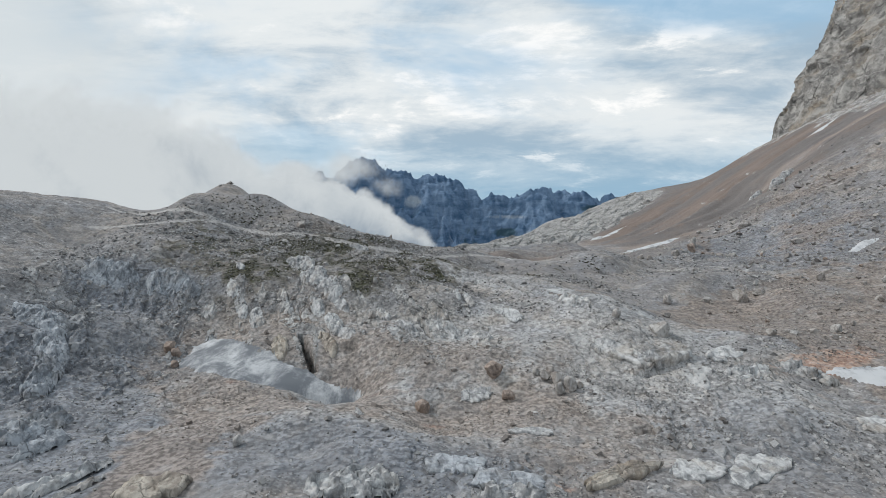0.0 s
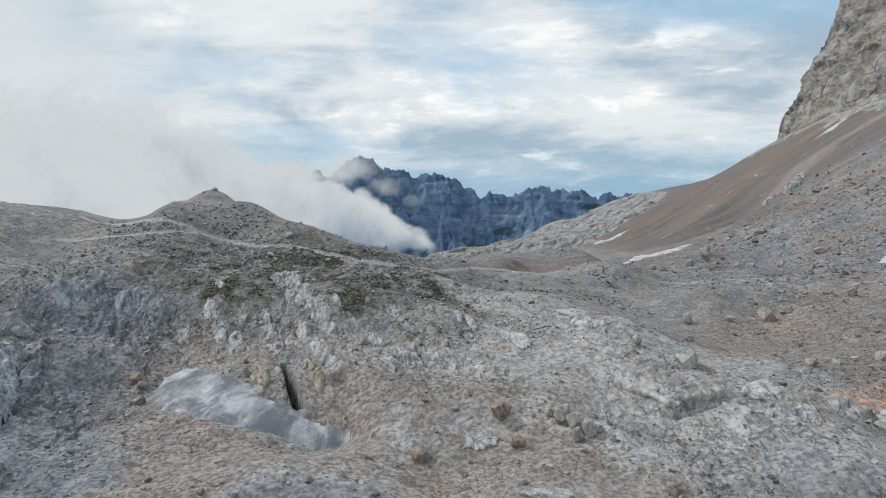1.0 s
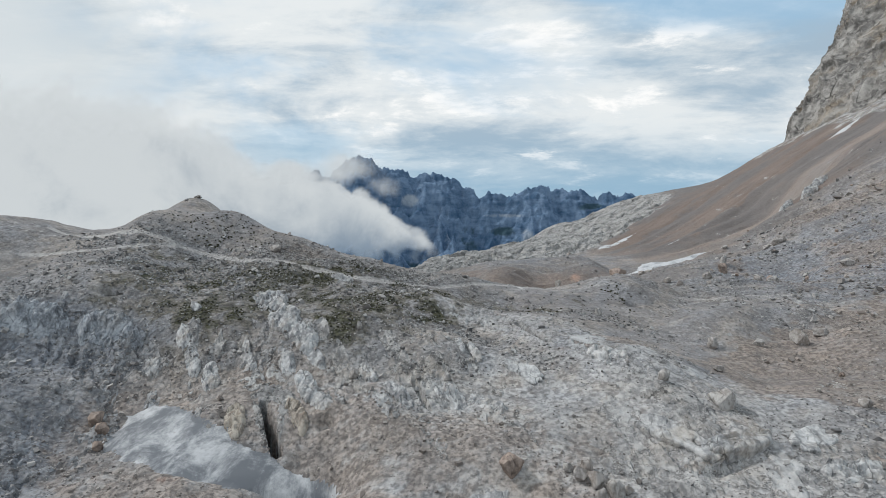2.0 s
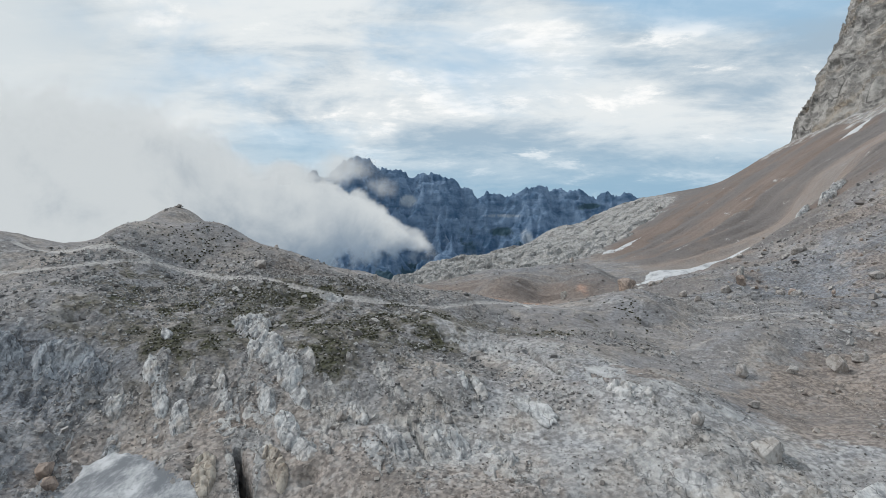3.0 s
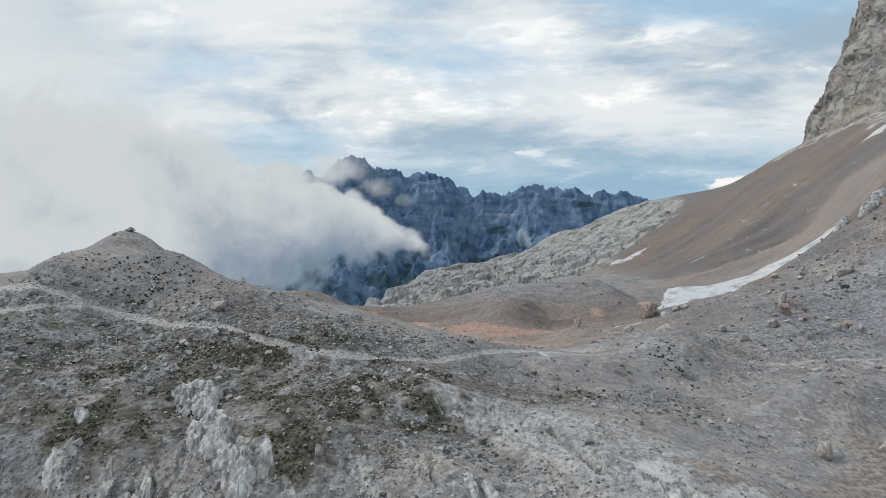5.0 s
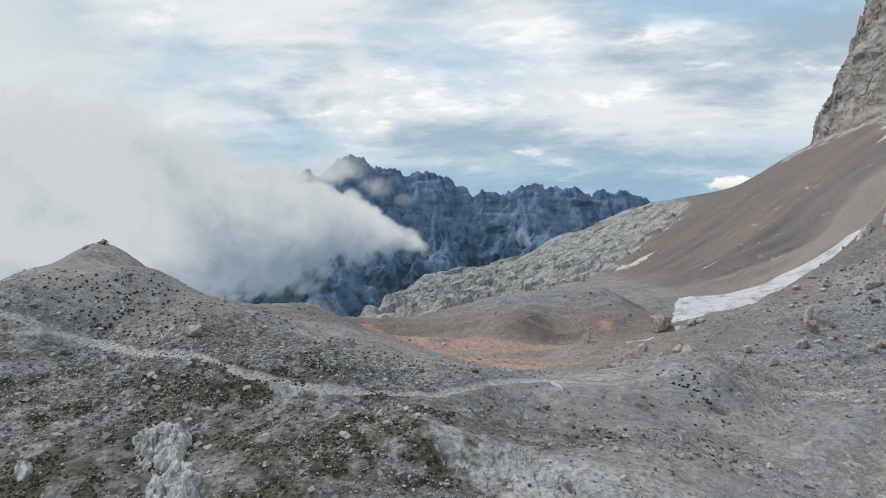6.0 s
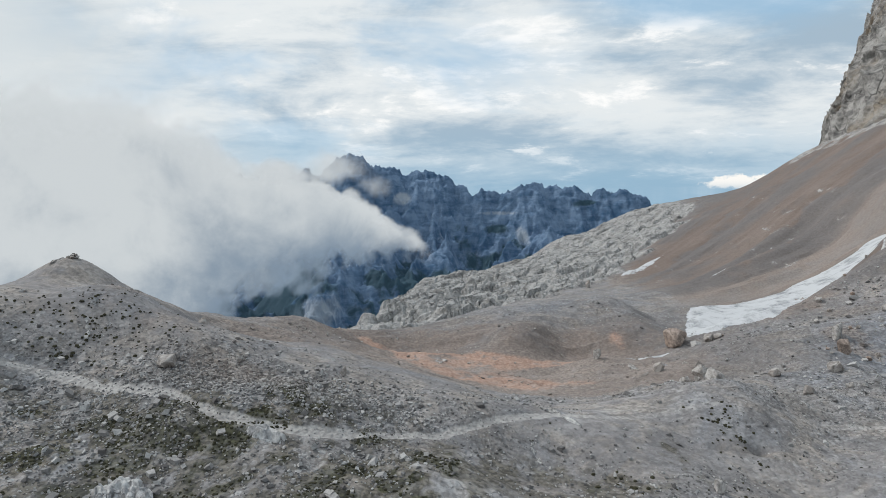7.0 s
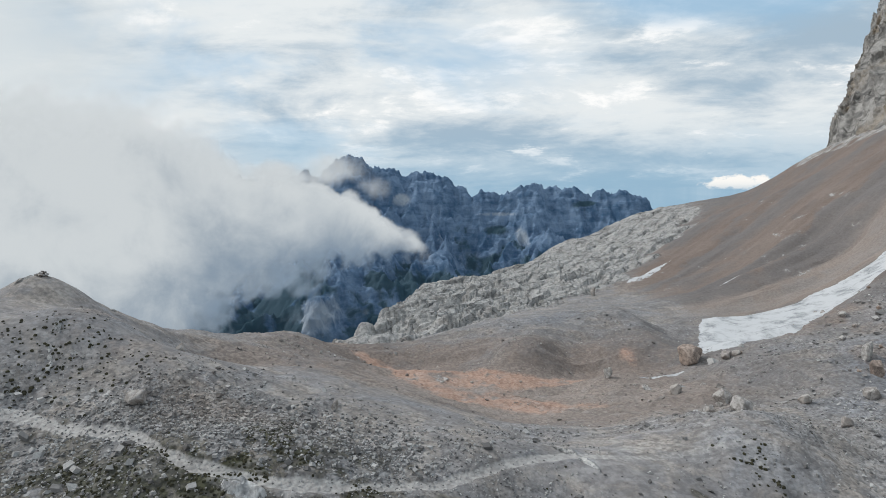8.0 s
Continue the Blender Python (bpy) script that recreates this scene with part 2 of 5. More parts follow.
    # trodden path: finer and paler
    tread = n.mix(n.step(n_fine, 0.36, 0.64), (0.36, 0.345, 0.335), (0.50, 0.483, 0.468))
    k = n.math("ADD", path, n.math("MULTIPLY", n.math("SUBTRACT", n_fine, 0.5), 0.4))
    col = n.mix(n.step(k, 0.22, 0.70, 0.0, 0.85), col, tread)
    # fine scree fans: smooth mauve-grey and pinkish brown lanes
    grain = n.step(n.noise(pos, 1.6, 7, 0.78), 0.34, 0.66)
    lane = n.mix(n.step(warm, 0.15, 0.85), n.mix(grain, (0.130, 0.117, 0.113), (0.178, 0.161, 0.156)), n.mix(grain, (0.156, 0.117, 0.099), (0.210, 0.163, 0.140)))
    lane = n.mix(n.math("MULTIPLY", lime, 0.62), lane, n.mix(grain, (0.285, 0.240, 0.212), (0.395, 0.343, 0.308)))
    lane = n.mix(n.step(red, 0.2, 0.8, 0.0, 0.85), lane, n.mix(grain, (0.34, 0.195, 0.143), (0.56, 0.385, 0.30)))
    col = n.mix(n.math("MULTIPLY", fan, 0.85), col, lane)
    chips = n.cells(n.scaled(pos, 1.3, 0.75, 1.0, 22), 1.5)
    craggy = n.math("ADD", n.math("MULTIPLY", n.noise(n.scaled(pos, 1.5, 0.8, 1.0, 22), 1.3, 5, 0.58), 1.3), n.math("MULTIPLY", chips, 0.8))
    relief = n.math("MULTIPLY", relief, n.step(calm, 0.0, 1.0, 1.0, 0.4))
    h = n.mix(bare, relief, craggy)
    finish(n, bsdf, col, 0.93, h, 1.0, 0.10)
    return m


def rock_material(name, light, dark, ochre, stain, scale=1.0, bump=0.12, vary=0.0):
    m, n, bsdf = material(name)
    pos = n.scaled(n.add("ShaderNodeNewGeometry").outputs["Position"], scale, scale, scale)
    col = limestone_colour(n, pos, light, dark, ochre, stain)
    crack = n.step(n.cells(n.scaled(pos, 1.0, 1.0, 0.45), 0.8, "DISTANCE_TO_EDGE"), 0.05, 0.0)
    crack = n.math("MULTIPLY", crack, n.step(n.noise(pos, 0.7, 3), 0.45, 0.6))
    col = n.mix(n.math("MULTIPLY", crack, 0.55), col, (0.05, 0.047, 0.045))
    if vary:
        rnd = n.add("ShaderNodeObjectInfo").outputs["Random"]
        col = n.mix(n.math("MULTIPLY", rnd, vary), col, (0.24, 0.165, 0.125))
    h = n.math("ADD", n.noise(pos, 3.5, 7, 0.72), n.math("MULTIPLY", crack, -0.6))
    finish(n, bsdf, col, 0.9, h, 0.9, bump)
    return m


def snow_material():
    m, n, bsdf = material("old_snow")
    pos = n.add("ShaderNodeNewGeometry").outputs["Position"]
    dirt = n.attr("dirt")
    a = n.noise(n.vmath("MULTIPLY", pos, (1.0, 0.6, 0.0)), 0.30, 7, 0.70, 2.0, 0.3)
    f = n.noise(pos, 3.0, 5, 0.7)
    k = n.math("ADD", n.math("MULTIPLY", n.math("SUBTRACT", a, 0.5), 4.2), dirt)
    k = n.math("ADD", k, n.math("MULTIPLY", n.math("SUBTRACT", f, 0.5), 0.5))
    col = n.mix(n.step(k, -0.2, 0.9), (0.56, 0.57, 0.585), (0.16, 0.172, 0.19))
    finish(n, bsdf, col, 0.7, f, 0.3, 0.06)
    return m


def plain(name, a, b, scale, rough=0.9, strength=0.4, distance=0.03):
    m, n, bsdf = material(name)
    pos = n.add("ShaderNodeNewGeometry").outputs["Position"]
    v = n.noise(pos, scale, 5, 0.65)
    finish(n, bsdf, n.mix(n.step(v, 0.3, 0.7), a, b), rough, v, strength, distance)
    return m


def stones_material():
    m, n, bsdf = material("scattered_stone")
    geo = n.add("ShaderNodeNewGeometry")
    pos, rnd = geo.outputs["Position"], geo.outputs["Random Per Island"]
    warm = n.attr("warm")
    col = n.mix(n.step(rnd, 0.0, 1.0), (0.115, 0.112, 0.113), (0.49, 0.485, 0.48))
    brown = n.mix(rnd, (0.225, 0.188, 0.165), (0.46, 0.40, 0.355))
    col = n.mix(n.math("MULTIPLY", warm, 0.85), col, brown)
    f = n.noise(pos, 6.0, 5, 0.7)
    col = n.mix(n.step(f, 0.35, 0.7, 0.0, 0.35), col, (0.14, 0.135, 0.13))
    finish(n, bsdf, col, 0.92, f, 0.6, 0.05)
    return m


def range_material():
    """Far limestone peaks, blue haze painted in: bedded walls, pale scree fans, dark scrub on the benches."""
    m, n, bsdf = material("hazed_far_peaks")
    pos = n.add("ShaderNodeNewGeometry").outputs["Position"]
    scree, green = n.attr("scree"), n.attr("green")
    dip = n.tree.nodes.new("ShaderNodeMapping")
    n.put(dip.inputs[0], pos)
    dip.inputs[2].default_value, dip.inputs[3].default_value = (0, radians(-16), 0), (0.45, 0.45, 1.7)
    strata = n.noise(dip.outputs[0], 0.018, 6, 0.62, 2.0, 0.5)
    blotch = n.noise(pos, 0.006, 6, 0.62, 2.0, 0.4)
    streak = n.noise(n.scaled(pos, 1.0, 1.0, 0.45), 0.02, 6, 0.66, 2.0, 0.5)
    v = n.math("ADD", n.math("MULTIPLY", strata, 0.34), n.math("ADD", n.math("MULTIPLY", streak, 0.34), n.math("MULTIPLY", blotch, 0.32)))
    # aerial haze is put into these blues, and into scree and scrub below
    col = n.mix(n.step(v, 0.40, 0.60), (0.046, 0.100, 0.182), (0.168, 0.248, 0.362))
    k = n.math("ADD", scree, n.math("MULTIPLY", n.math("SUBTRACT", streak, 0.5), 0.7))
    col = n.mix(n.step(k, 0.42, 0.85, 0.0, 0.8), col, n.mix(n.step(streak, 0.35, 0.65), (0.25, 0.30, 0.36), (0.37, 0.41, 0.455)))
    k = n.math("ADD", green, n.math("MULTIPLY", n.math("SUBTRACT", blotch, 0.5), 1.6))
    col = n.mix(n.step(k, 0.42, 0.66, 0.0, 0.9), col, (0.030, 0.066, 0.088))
    finish(n, bsdf, col, 0.95, v, 1.0, 8.0)
    return m


def cloud_material():
    """A glowing backdrop of cloud; its density is carried by the sheet."""
    m = bpy.data.materials.new("cloud_veil")
    m.use_nodes = True
    n = Nodes(m.node_tree)
    pos = n.add("ShaderNodeTexCoord").outputs["Object"]
    rnd = n.add("ShaderNodeObjectInfo").outputs["Random"]
    seed = n.add("ShaderNodeCombineXYZ", in_0=0.0, in_1=n.math("MULTIPLY", rnd, 40.0), in_2=0.0).outputs[0]
    p = n.vmath("ADD", pos, seed)
    lump = n.noise(p, 9.0, 7, 0.58, 2.0, 0.3)
    wisp = n.noise(p, 26.0, 6, 0.62, 2.0, 0.4)
    d = n.attr("veil")
    k = n.math("ADD", d, n.math("MULTIPLY", n.math("SUBTRACT", lump, 0.5), 0.9))
    k = n.math("ADD", k, n.math("MULTIPLY", n.math("SUBTRACT", wisp, 0.5), 0.28))
    alpha = n.math("MULTIPLY", n.step(k, 0.30, 0.80), 0.70)
    tall = n.attr("lift")
    t = n.math("ADD", tall, n.math("MULTIPLY", n.math("SUBTRACT", lump, 0.5), 1.8))
    col = n.mix(n.step(t, 0.0, 1.0), (0.22, 0.29, 0.37), (0.61, 0.65, 0.67))
    glow = n.add("ShaderNodeEmission", in_0=col, in_1=1.0)
    clear = n.add("ShaderNodeBsdfTransparent")
    mix = n.add("ShaderNodeMixShader", in_0=alpha, in_1=clear.outputs[0], in_2=glow.outputs[0])
    n.tree.links.new(mix.outputs[0], n.add("ShaderNodeOutputMaterial").inputs[0])
    return m


GROUND = ground_material()
OUTCROP = rock_material("limestone_outcrop", (0.64, 0.64, 0.64), (0.24, 0.243, 0.25), (0.38, 0.29, 0.20), 0.35)
BOULDER = rock_material("limestone_boulder", (0.54, 0.525, 0.51), (0.25, 0.238, 0.228), (0.36, 0.29, 0.235), 0.35, 1.4, 0.06, 0.22)
RED_BOULDER = rock_material("reddish_boulder", (0.44, 0.360, 0.312), (0.20, 0.158, 0.135), (0.40, 0.295, 0.23), 0.45, 1.4, 0.06)
CLIFF = rock_material("cliff_limestone", (0.42, 0.405, 0.385), (0.15, 0.146, 0.142), (0.34, 0.26, 0.17), 0.5, 0.16, 1.2)
OCHRE = rock_material("ochre_limestone", (0.56, 0.51, 0.445), (0.25, 0.215, 0.185), (0.44, 0.34, 0.24), 0.5)
BLUEISH = rock_material("blue_grey_limestone", (0.50, 0.525, 0.56), (0.165, 0.178, 0.198), (0.38, 0.33, 0.27), 0.25)
SNOW = snow_material()
STONES = stones_material()
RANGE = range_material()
CLOUD = cloud_material()
TURF = plain("alpine_turf", (0.024, 0.023, 0.015), (0.070, 0.066, 0.040), 2.0)

# ---- noise and shape tools ----


def lattice(ix, iy, seed):
    """A repeatable random number from 0 to 1 for each lattice point."""
    h = (ix.astype(np.int64) * 374761393 + iy.astype(np.int64) * 668265263 + seed * 1442695041) & 0xFFFFFFFF
    h = ((h ^ (h >> 13)) * 1274126177) & 0xFFFFFFFF
    h = ((h ^ (h >> 16)) * 2246822519) & 0xFFFFFFFF
    return ((h ^ (h >> 15)) & 0xFFFFFF) / float(0xFFFFFF)


def value(x, y, seed=0):
    """Smooth noise from -1 to 1, one unit between its bumps."""
    ix, iy = np.floor(x), np.floor(y)
    fx, fy = x - ix, y - iy
    ux, uy = fx * fx * fx * (fx * (fx * 6 - 15) + 10), fy * fy * fy * (fy * (fy * 6 - 15) + 10)
    a, b = lattice(ix, iy, seed), lattice(ix + 1, iy, seed)
    c, d = lattice(ix, iy + 1, seed), lattice(ix + 1, iy + 1, seed)
    return 2 * (a + (b - a) * ux + (c - a) * uy + (a - b - c + d) * ux * uy) - 1


def fractal(x, y, octaves=5, seed=0, gain=0.5):
    total, size = 0.0, 1.0
    for i in range(octaves):
        total = total + size * value(x * 1.0, y * 1.0, seed + i)
        x, y, size = 1.6 * x - 1.2 * y + 17.3, 1.2 * x + 1.6 * y - 5.7, size * gain
    return total


def ridged(x, y, octaves=5, seed=0, gain=0.5):
    """Sharp crests: from about 0 to 1."""
    total, size, norm = 0.0, 1.0, 0.0
    for i in range(octaves):
        total = total + size * (1 - np.abs(value(x, y, seed + i))) ** 2
        norm += size
        x, y, size = 1.6 * x - 1.2 * y + 9.1, 1.2 * x + 1.6 * y + 3.3, size * gain
    return total / norm


def cells(x, y, seed=0):
    """Broken blocks: distance to the nearest joint, a random number for each block, and its tilted top."""
    ix, iy = np.floor(x), np.floor(y)
    f1, f2, who, top = np.full(x.shape, 9.0), np.full(x.shape, 9.0), np.zeros(x.shape), np.zeros(x.shape)
    for i in (-1, 0, 1):
        for j in (-1, 0, 1):
            cx, cy = ix + i, iy + j
            dx, dy = x - cx - lattice(cx, cy, seed), y - cy - lattice(cx, cy, seed + 7)
            d = np.hypot(dx, dy)
            near = d < f1
            f2 = np.where(near, f1, np.minimum(f2, d))
            a = lattice(cx, cy, seed + 13)
            who = np.where(near, a, who)
            top = np.where(near, a - 0.5 + 1.1 * dx * (lattice(cx, cy, seed + 19) - 0.3) + 1.1 * dy * (lattice(cx, cy, seed + 23) - 0.5), top)
            f1 = np.where(near, d, f1)
    return f2 - f1, who, top


def smooth(lo, hi, v):
    t = np.clip((v - lo) / (hi - lo), 0, 1)
    return t * t * (3 - 2 * t)


def ramp(v, width):
    return width * np.logaddexp(0, v / width)


def turned(x, y, degrees):
    c, s = math.cos(radians(degrees)), math.sin(radians(degrees))
    return c * x + s * y, c * y - s * x


def blob(x, y, cx, cy, r, r2=None, turn=0.0):
    """A soft round or oval patch, 1 in its middle."""
    u, v = turned(x - cx, y - cy, turn)
    return np.exp(-(u / r) ** 2 - (v / (r2 or r)) ** 2)


def along(x, y, line):
    """Distance to a polyline."""
    best = np.full(np.shape(x), 1e6)
    for (ax, ay), (bx, by) in zip(line, line[1:]):
        t = np.clip(((x - ax) * (bx - ax) + (y - ay) * (by - ay)) / ((bx - ax) ** 2 + (by - ay) ** 2), 0, 1)
        best = np.minimum(best, np.hypot(x - ax - t * (bx - ax), y - ay - t * (by - ay)))
    return best


def inside(x, y, outline):
    """Signed distance to a closed outline, positive within."""
    closed = outline + outline[:1]
    odd = np.zeros(np.shape(x), bool)
    for (ax, ay), (bx, by) in zip(closed, closed[1:]):
        if ay != by:
            odd ^= ((ay > y) != (by > y)) & (x < (bx - ax) * (y - ay) / (by - ay) + ax)
    return np.where(odd, 1, -1) * along(x, y, closed)


def grid_mesh(name, X, Y, Z, keep=None):
    """A mesh over a grid of points; keep: which of its cells are made."""
    rows, cols = X.shape
    index = np.arange(rows * cols).reshape(rows, cols)
    quads = np.stack([index[:-1, :-1], index[:-1, 1:], index[1:, 1:], index[1:, :-1]], -1).reshape(-1, 4)
    pts = np.stack([X, Y, Z], -1).reshape(-1, 3)
    used = None
    if keep is not None:
        quads = quads[keep.reshape(-1)]
        used, flat = np.unique(quads, return_inverse=True)
        pts, quads = pts[used], flat.reshape(-1, 4)
    return raw_mesh(name, pts, quads), used


def raw_mesh(name, pts, faces):
    me = bpy.data.meshes.new(name)
    size = faces.shape[1]
    me.vertices.add(len(pts))
    me.vertices.foreach_set("co", np.ascontiguousarray(pts, dtype=np.float32).ravel())
    me.loops.add(faces.size)
    me.loops.foreach_set("vertex_index", np.ascontiguousarray(faces, dtype=np.int32).ravel())
    me.polygons.add(len(faces))
    me.polygons.foreach_set("loop_start", np.arange(0, faces.size, size, dtype=np.int32))
    me.update(calc_edges=True)
    me.validate()
    return me


def carry(me, name, values):
    a = me.attributes.new(name, "FLOAT", "POINT")
    a.data.foreach_set("value", np.ascontiguousarray(values, dtype=np.float32).ravel())


def soften(me, flag=True):
    me.polygons.foreach_set("use_smooth", np.full(len(me.polygons), flag))


# ---- the lie of the land ----
FORMS = []


def rise(x, y, width, height):
    """A rounded rise, or a hollow where the height is negative."""
    FORMS.append((x, y, width, height))


rise(52, -40, 70, -23.52)
rise(-24, 306, 70, -19.38)
rise(108, -15, 45, -28.64)
rise(182, 257, 45, -4.76)
rise(132, 307, 45, 6.50)
rise(108, 406, 45, 14.61)
rise(206, 430, 45, -7.73)
rise(25, -24, 30, 11.25)
rise(-74, -7, 30, -5.80)
rise(42, -7, 30, 7.68)
rise(-107, 26, 30, 5.76)
rise(108, 76, 30, -19.83)
rise(-107, 108, 30, 16.00)
rise(74, 125, 30, 0.20)
rise(108, 125, 30, -7.21)
rise(-58, 142, 30, 12.32)
rise(-124, 174, 30, 6.90)
rise(124, 191, 30, 5.03)
rise(-124, 208, 30, -6.06)
rise(91, 240, 30, -3.80)
rise(-8, 274, 30, 2.02)
rise(74, 372, 30, -8.62)
rise(-90, 162, 28, -7.74)
rise(36, 213, 20, 2.56)
rise(-19, 224, 20, -5.60)
rise(58, 411, 20, 4.53)
rise(-15, 126, 20, 2.64)
rise(150, 338, 18, -6.00)
rise(-38, 68, 14, -5.07)
rise(4, 162, 14, -4.85)
rise(99, 172, 14, 1.14)
rise(-38, 36, 14, -1.83)
rise(89, 403, 13, -6.87)
rise(152, 370, 12, -2.50)
rise(15, 88, 10, 3.06)
rise(38, 171, 10, -4.55)
rise(-8, 66, 10, -0.07)
rise(15, 148, 10, -3.25)
rise(-22, 156, 10, -0.97)
rise(8, 208, 10, 1.65)
rise(52, 36, 10, 1.12)
rise(60, 148, 10, 0.93)
rise(-74, 141, 7, 0.31)
rise(31, 125, 7, 3.96)
rise(-11, 99, 7, 2.51)
rise(-16, 136, 7, 0.19)
rise(41, 94, 7, -1.27)
rise(31, 73, 7, 0.63)
rise(36, 146, 7, -0.78)
rise(10, 62, 7, -0.67)
rise(-74, 146, 7, 0.04)
rise(68, 141, 7, -3.68)
rise(52, 130, 7, 1.15)
rise(-27, 83, 7, -0.57)
rise(-64, 104, 7, -3.92)
rise(-48, 104, 7, 1.40)
rise(4, 183, 7, -2.18)
rise(73, 162, 7, -1.19)
rise(-69, 146, 7, 0.38)
rise(26, 178, 7, -4.01)
rise(83, 172, 7, 0.69)
rise(31, 157, 7, -1.60)
rise(-69, 141, 7, 0.47)
rise(-49, 141, 5, 5.30)
rise(-71, 141, 5, -0.27)
rise(-38, 130, 5, 4.73)
rise(-45, 88, 5, -2.61)
rise(-30, 148, 5, -2.10)
rise(-38, 115, 5, -1.02)
rise(-49, 122, 5, 2.64)
rise(-26, 178, 5, 1.70)
rise(8, 85, 5, -0.98)
rise(-60, 126, 5, -2.20)
rise(-68, 134, 5, -2.24)
rise(-4, 130, 5, 0.48)
rise(-8, 182, 5, -3.14)
rise(15, 118, 5, 1.88)
rise(30, 58, 5, 1.54)
rise(34, 190, 5, -2.49)
rise(26, 100, 5, -1.02)
rise(-30, 96, 5, 1.75)
rise(0, 88, 5, 2.80)
rise(0, 104, 5, 2.29)
rise(-15, 74, 5, -2.63)
rise(-30, 141, 5, -2.34)
rise(0, 62, 5, -3.03)
rise(15, 70, 5, -1.00)
rise(-34, 85, 5, -2.02)
rise(64, 208, 5, 1.53)
rise(15, 182, 5, 1.00)
rise(-19, 104, 5, -0.01)
rise(-15, 178, 5, -2.78)
rise(52, 92, 5, -0.91)
rise(-52, 85, 5, -2.22)
rise(19, 164, 5, -1.85)
rise(45, 190, 5, -1.18)
rise(45, 111, 5, 2.24)
rise(-52, 130, 5, 2.49)
rise(-45, 122, 5, 0.18)
rise(49, 104, 5, -1.97)
rise(-26, 62, 5, -1.29)
rise(-11, 70, 5, -4.57)
rise(-8, 77, 5, 2.75)
rise(-38, 77, 5, -1.99)
rise(-45, 81, 5, 1.69)
rise(-8, 85, 5, -0.98)
rise(41, 118, 5, -1.52)
rise(22, 85, 5, 1.78)
rise(41, 77, 5, 1.55)
rise(11, 100, 5, 1.78)
rise(30, 111, 5, -1.30)
rise(0, 81, 5, -2.57)
rise(4, 96, 5, -1.67)
rise(-11, 126, 5, 0.54)
rise(38, 88, 5, -0.93)
rise(64, 178, 5, 1.31)
rise(-15, 115, 5, 1.86)
rise(-26, 126, 5, 2.48)
rise(4, 118, 5, 2.79)
rise(-38, 145, 5, 1.06)
rise(60, 186, 5, -1.13)
rise(8, 111, 5, -1.19)
rise(-15, 92, 5, 1.19)
rise(22, 74, 5, 0.84)
rise(-68, 141, 5, -0.20)
rise(-11, 164, 5, -0.92)
rise(34, 182, 5, 2.88)
rise(56, 100, 5, 0.63)
rise(22, 107, 5, 1.15)
rise(-75, 145, 5, -0.01)
rise(-71, 134, 5, -0.29)
rise(-19, 85, 5, -0.86)
rise(0, 70, 5, 0.70)
rise(30, 167, 5, 1.71)
rise(-75, 141, 5, -0.13)
rise(-68, 130, 5, 1.17)
rise(-64, 126, 5, -0.06)
rise(22, 55, 5, -0.38)
rise(15, 81, 5, -1.38)
rise(45, 145, 5, -1.26)
rise(60, 167, 5, -0.81)
rise(-64, 130, 5, 0.05)
rise(-22, 111, 5, 1.36)
rise(-8, 115, 5, 1.36)
rise(-64, 134, 5, 0.10)
rise(-30, 118, 5, 0.81)
rise(19, 182, 5, 2.82)


def brink(x):
    """Where the plateau breaks off into the valley."""
    return 203 + 145 * smooth(-36, -4, x) + 60 * smooth(10, 110, x) - 42 * smooth(112, 170, x)


def land(x, y):
    """The large shape of the mountainside."""
    z = -14 + 0.64 * ramp(x - 0.24 * (y - 150) - 68, 14)
    fall = 0.75 * ramp(y - brink(x) - 6, 5)
    z = z - np.minimum(fall, 640 + 0.04 * fall)
    # a trough behind the grey bank, where the long snow patch lies
    over = y - np.interp(x, [40, 50, 56, 63, 70, 79, 87, 93, 104, 118], [169, 170, 170, 168, 170, 172.5, 175, 178.5, 187, 196])
    lip = smooth(42, 53, x) * smooth(130, 112, x)
    z = z - lip * (6.0 + 0.05 * (x - 80)) * smooth(-1.0, 17, over) * smooth(66, 36, over) - 0.9 * lip * smooth(62, 72, x) * np.exp(-((over + 3) / 5.5) ** 2)
    for cx, cy, w, h in FORMS:
        z = z + h * np.exp(-((x - cx) ** 2 + (y - cy) ** 2) / (2 * w * w))
    side = ramp(np.abs(x) - 420, 60)
    back = ramp(-y - 160, 40)
    return z + np.where(x > 0, -0.55 * side, -0.5 * side) - 0.25 * back


TRAIL = [(-66, 121), (-56, 117.6), (-47.5, 117.4), (-43.6, 117.4), (-40.2, 117.9), (-37.2, 117.7), (-34, 116.6), (-30.6, 115.2), (-28.6, 114.9), (-25.6, 114), (-22.9, 112.2), (-20.1, 110.6),
         (-17.5, 110), (-12.7, 109.5), (-8.3, 110.1), (-5.3, 110.9), (-0.5, 112.5), (2.5, 114.4), (6.2, 116.7), (11.1, 119.4), (23, 121.5), (34.7, 122.2), (43.2, 121.7), (58, 119)]
BRANCH = [(-64, 110.6), (-58.4, 111.2), (-53.7, 111), (-49.6, 112.8), (-43.5, 116.8)]
CREVICE = [(-19.4, 81.4), (-17.9, 78.6), (-16.4, 75.6)]
CRACK = [(-3.2, 83.4), (-2.4, 81), (-1.6, 78.6)]
SLIT = [(10.0, 97.6), (11.2, 94.2), (12.8, 90.6)]
HOLES = [(-11.9, 77.6), (19.4, 55.7), (-1.4, 64.2), (-44.6, 98.8)]
RED_BAND = [(-15.5, 185), (-11, 183), (-6.4, 171), (1, 174.4), (7, 173), (12, 169.7), (20, 170), (25, 171.5)]
RED_FLAT = [(-5, 167), (1.4, 158.5), (8.9, 160), (16, 157)]
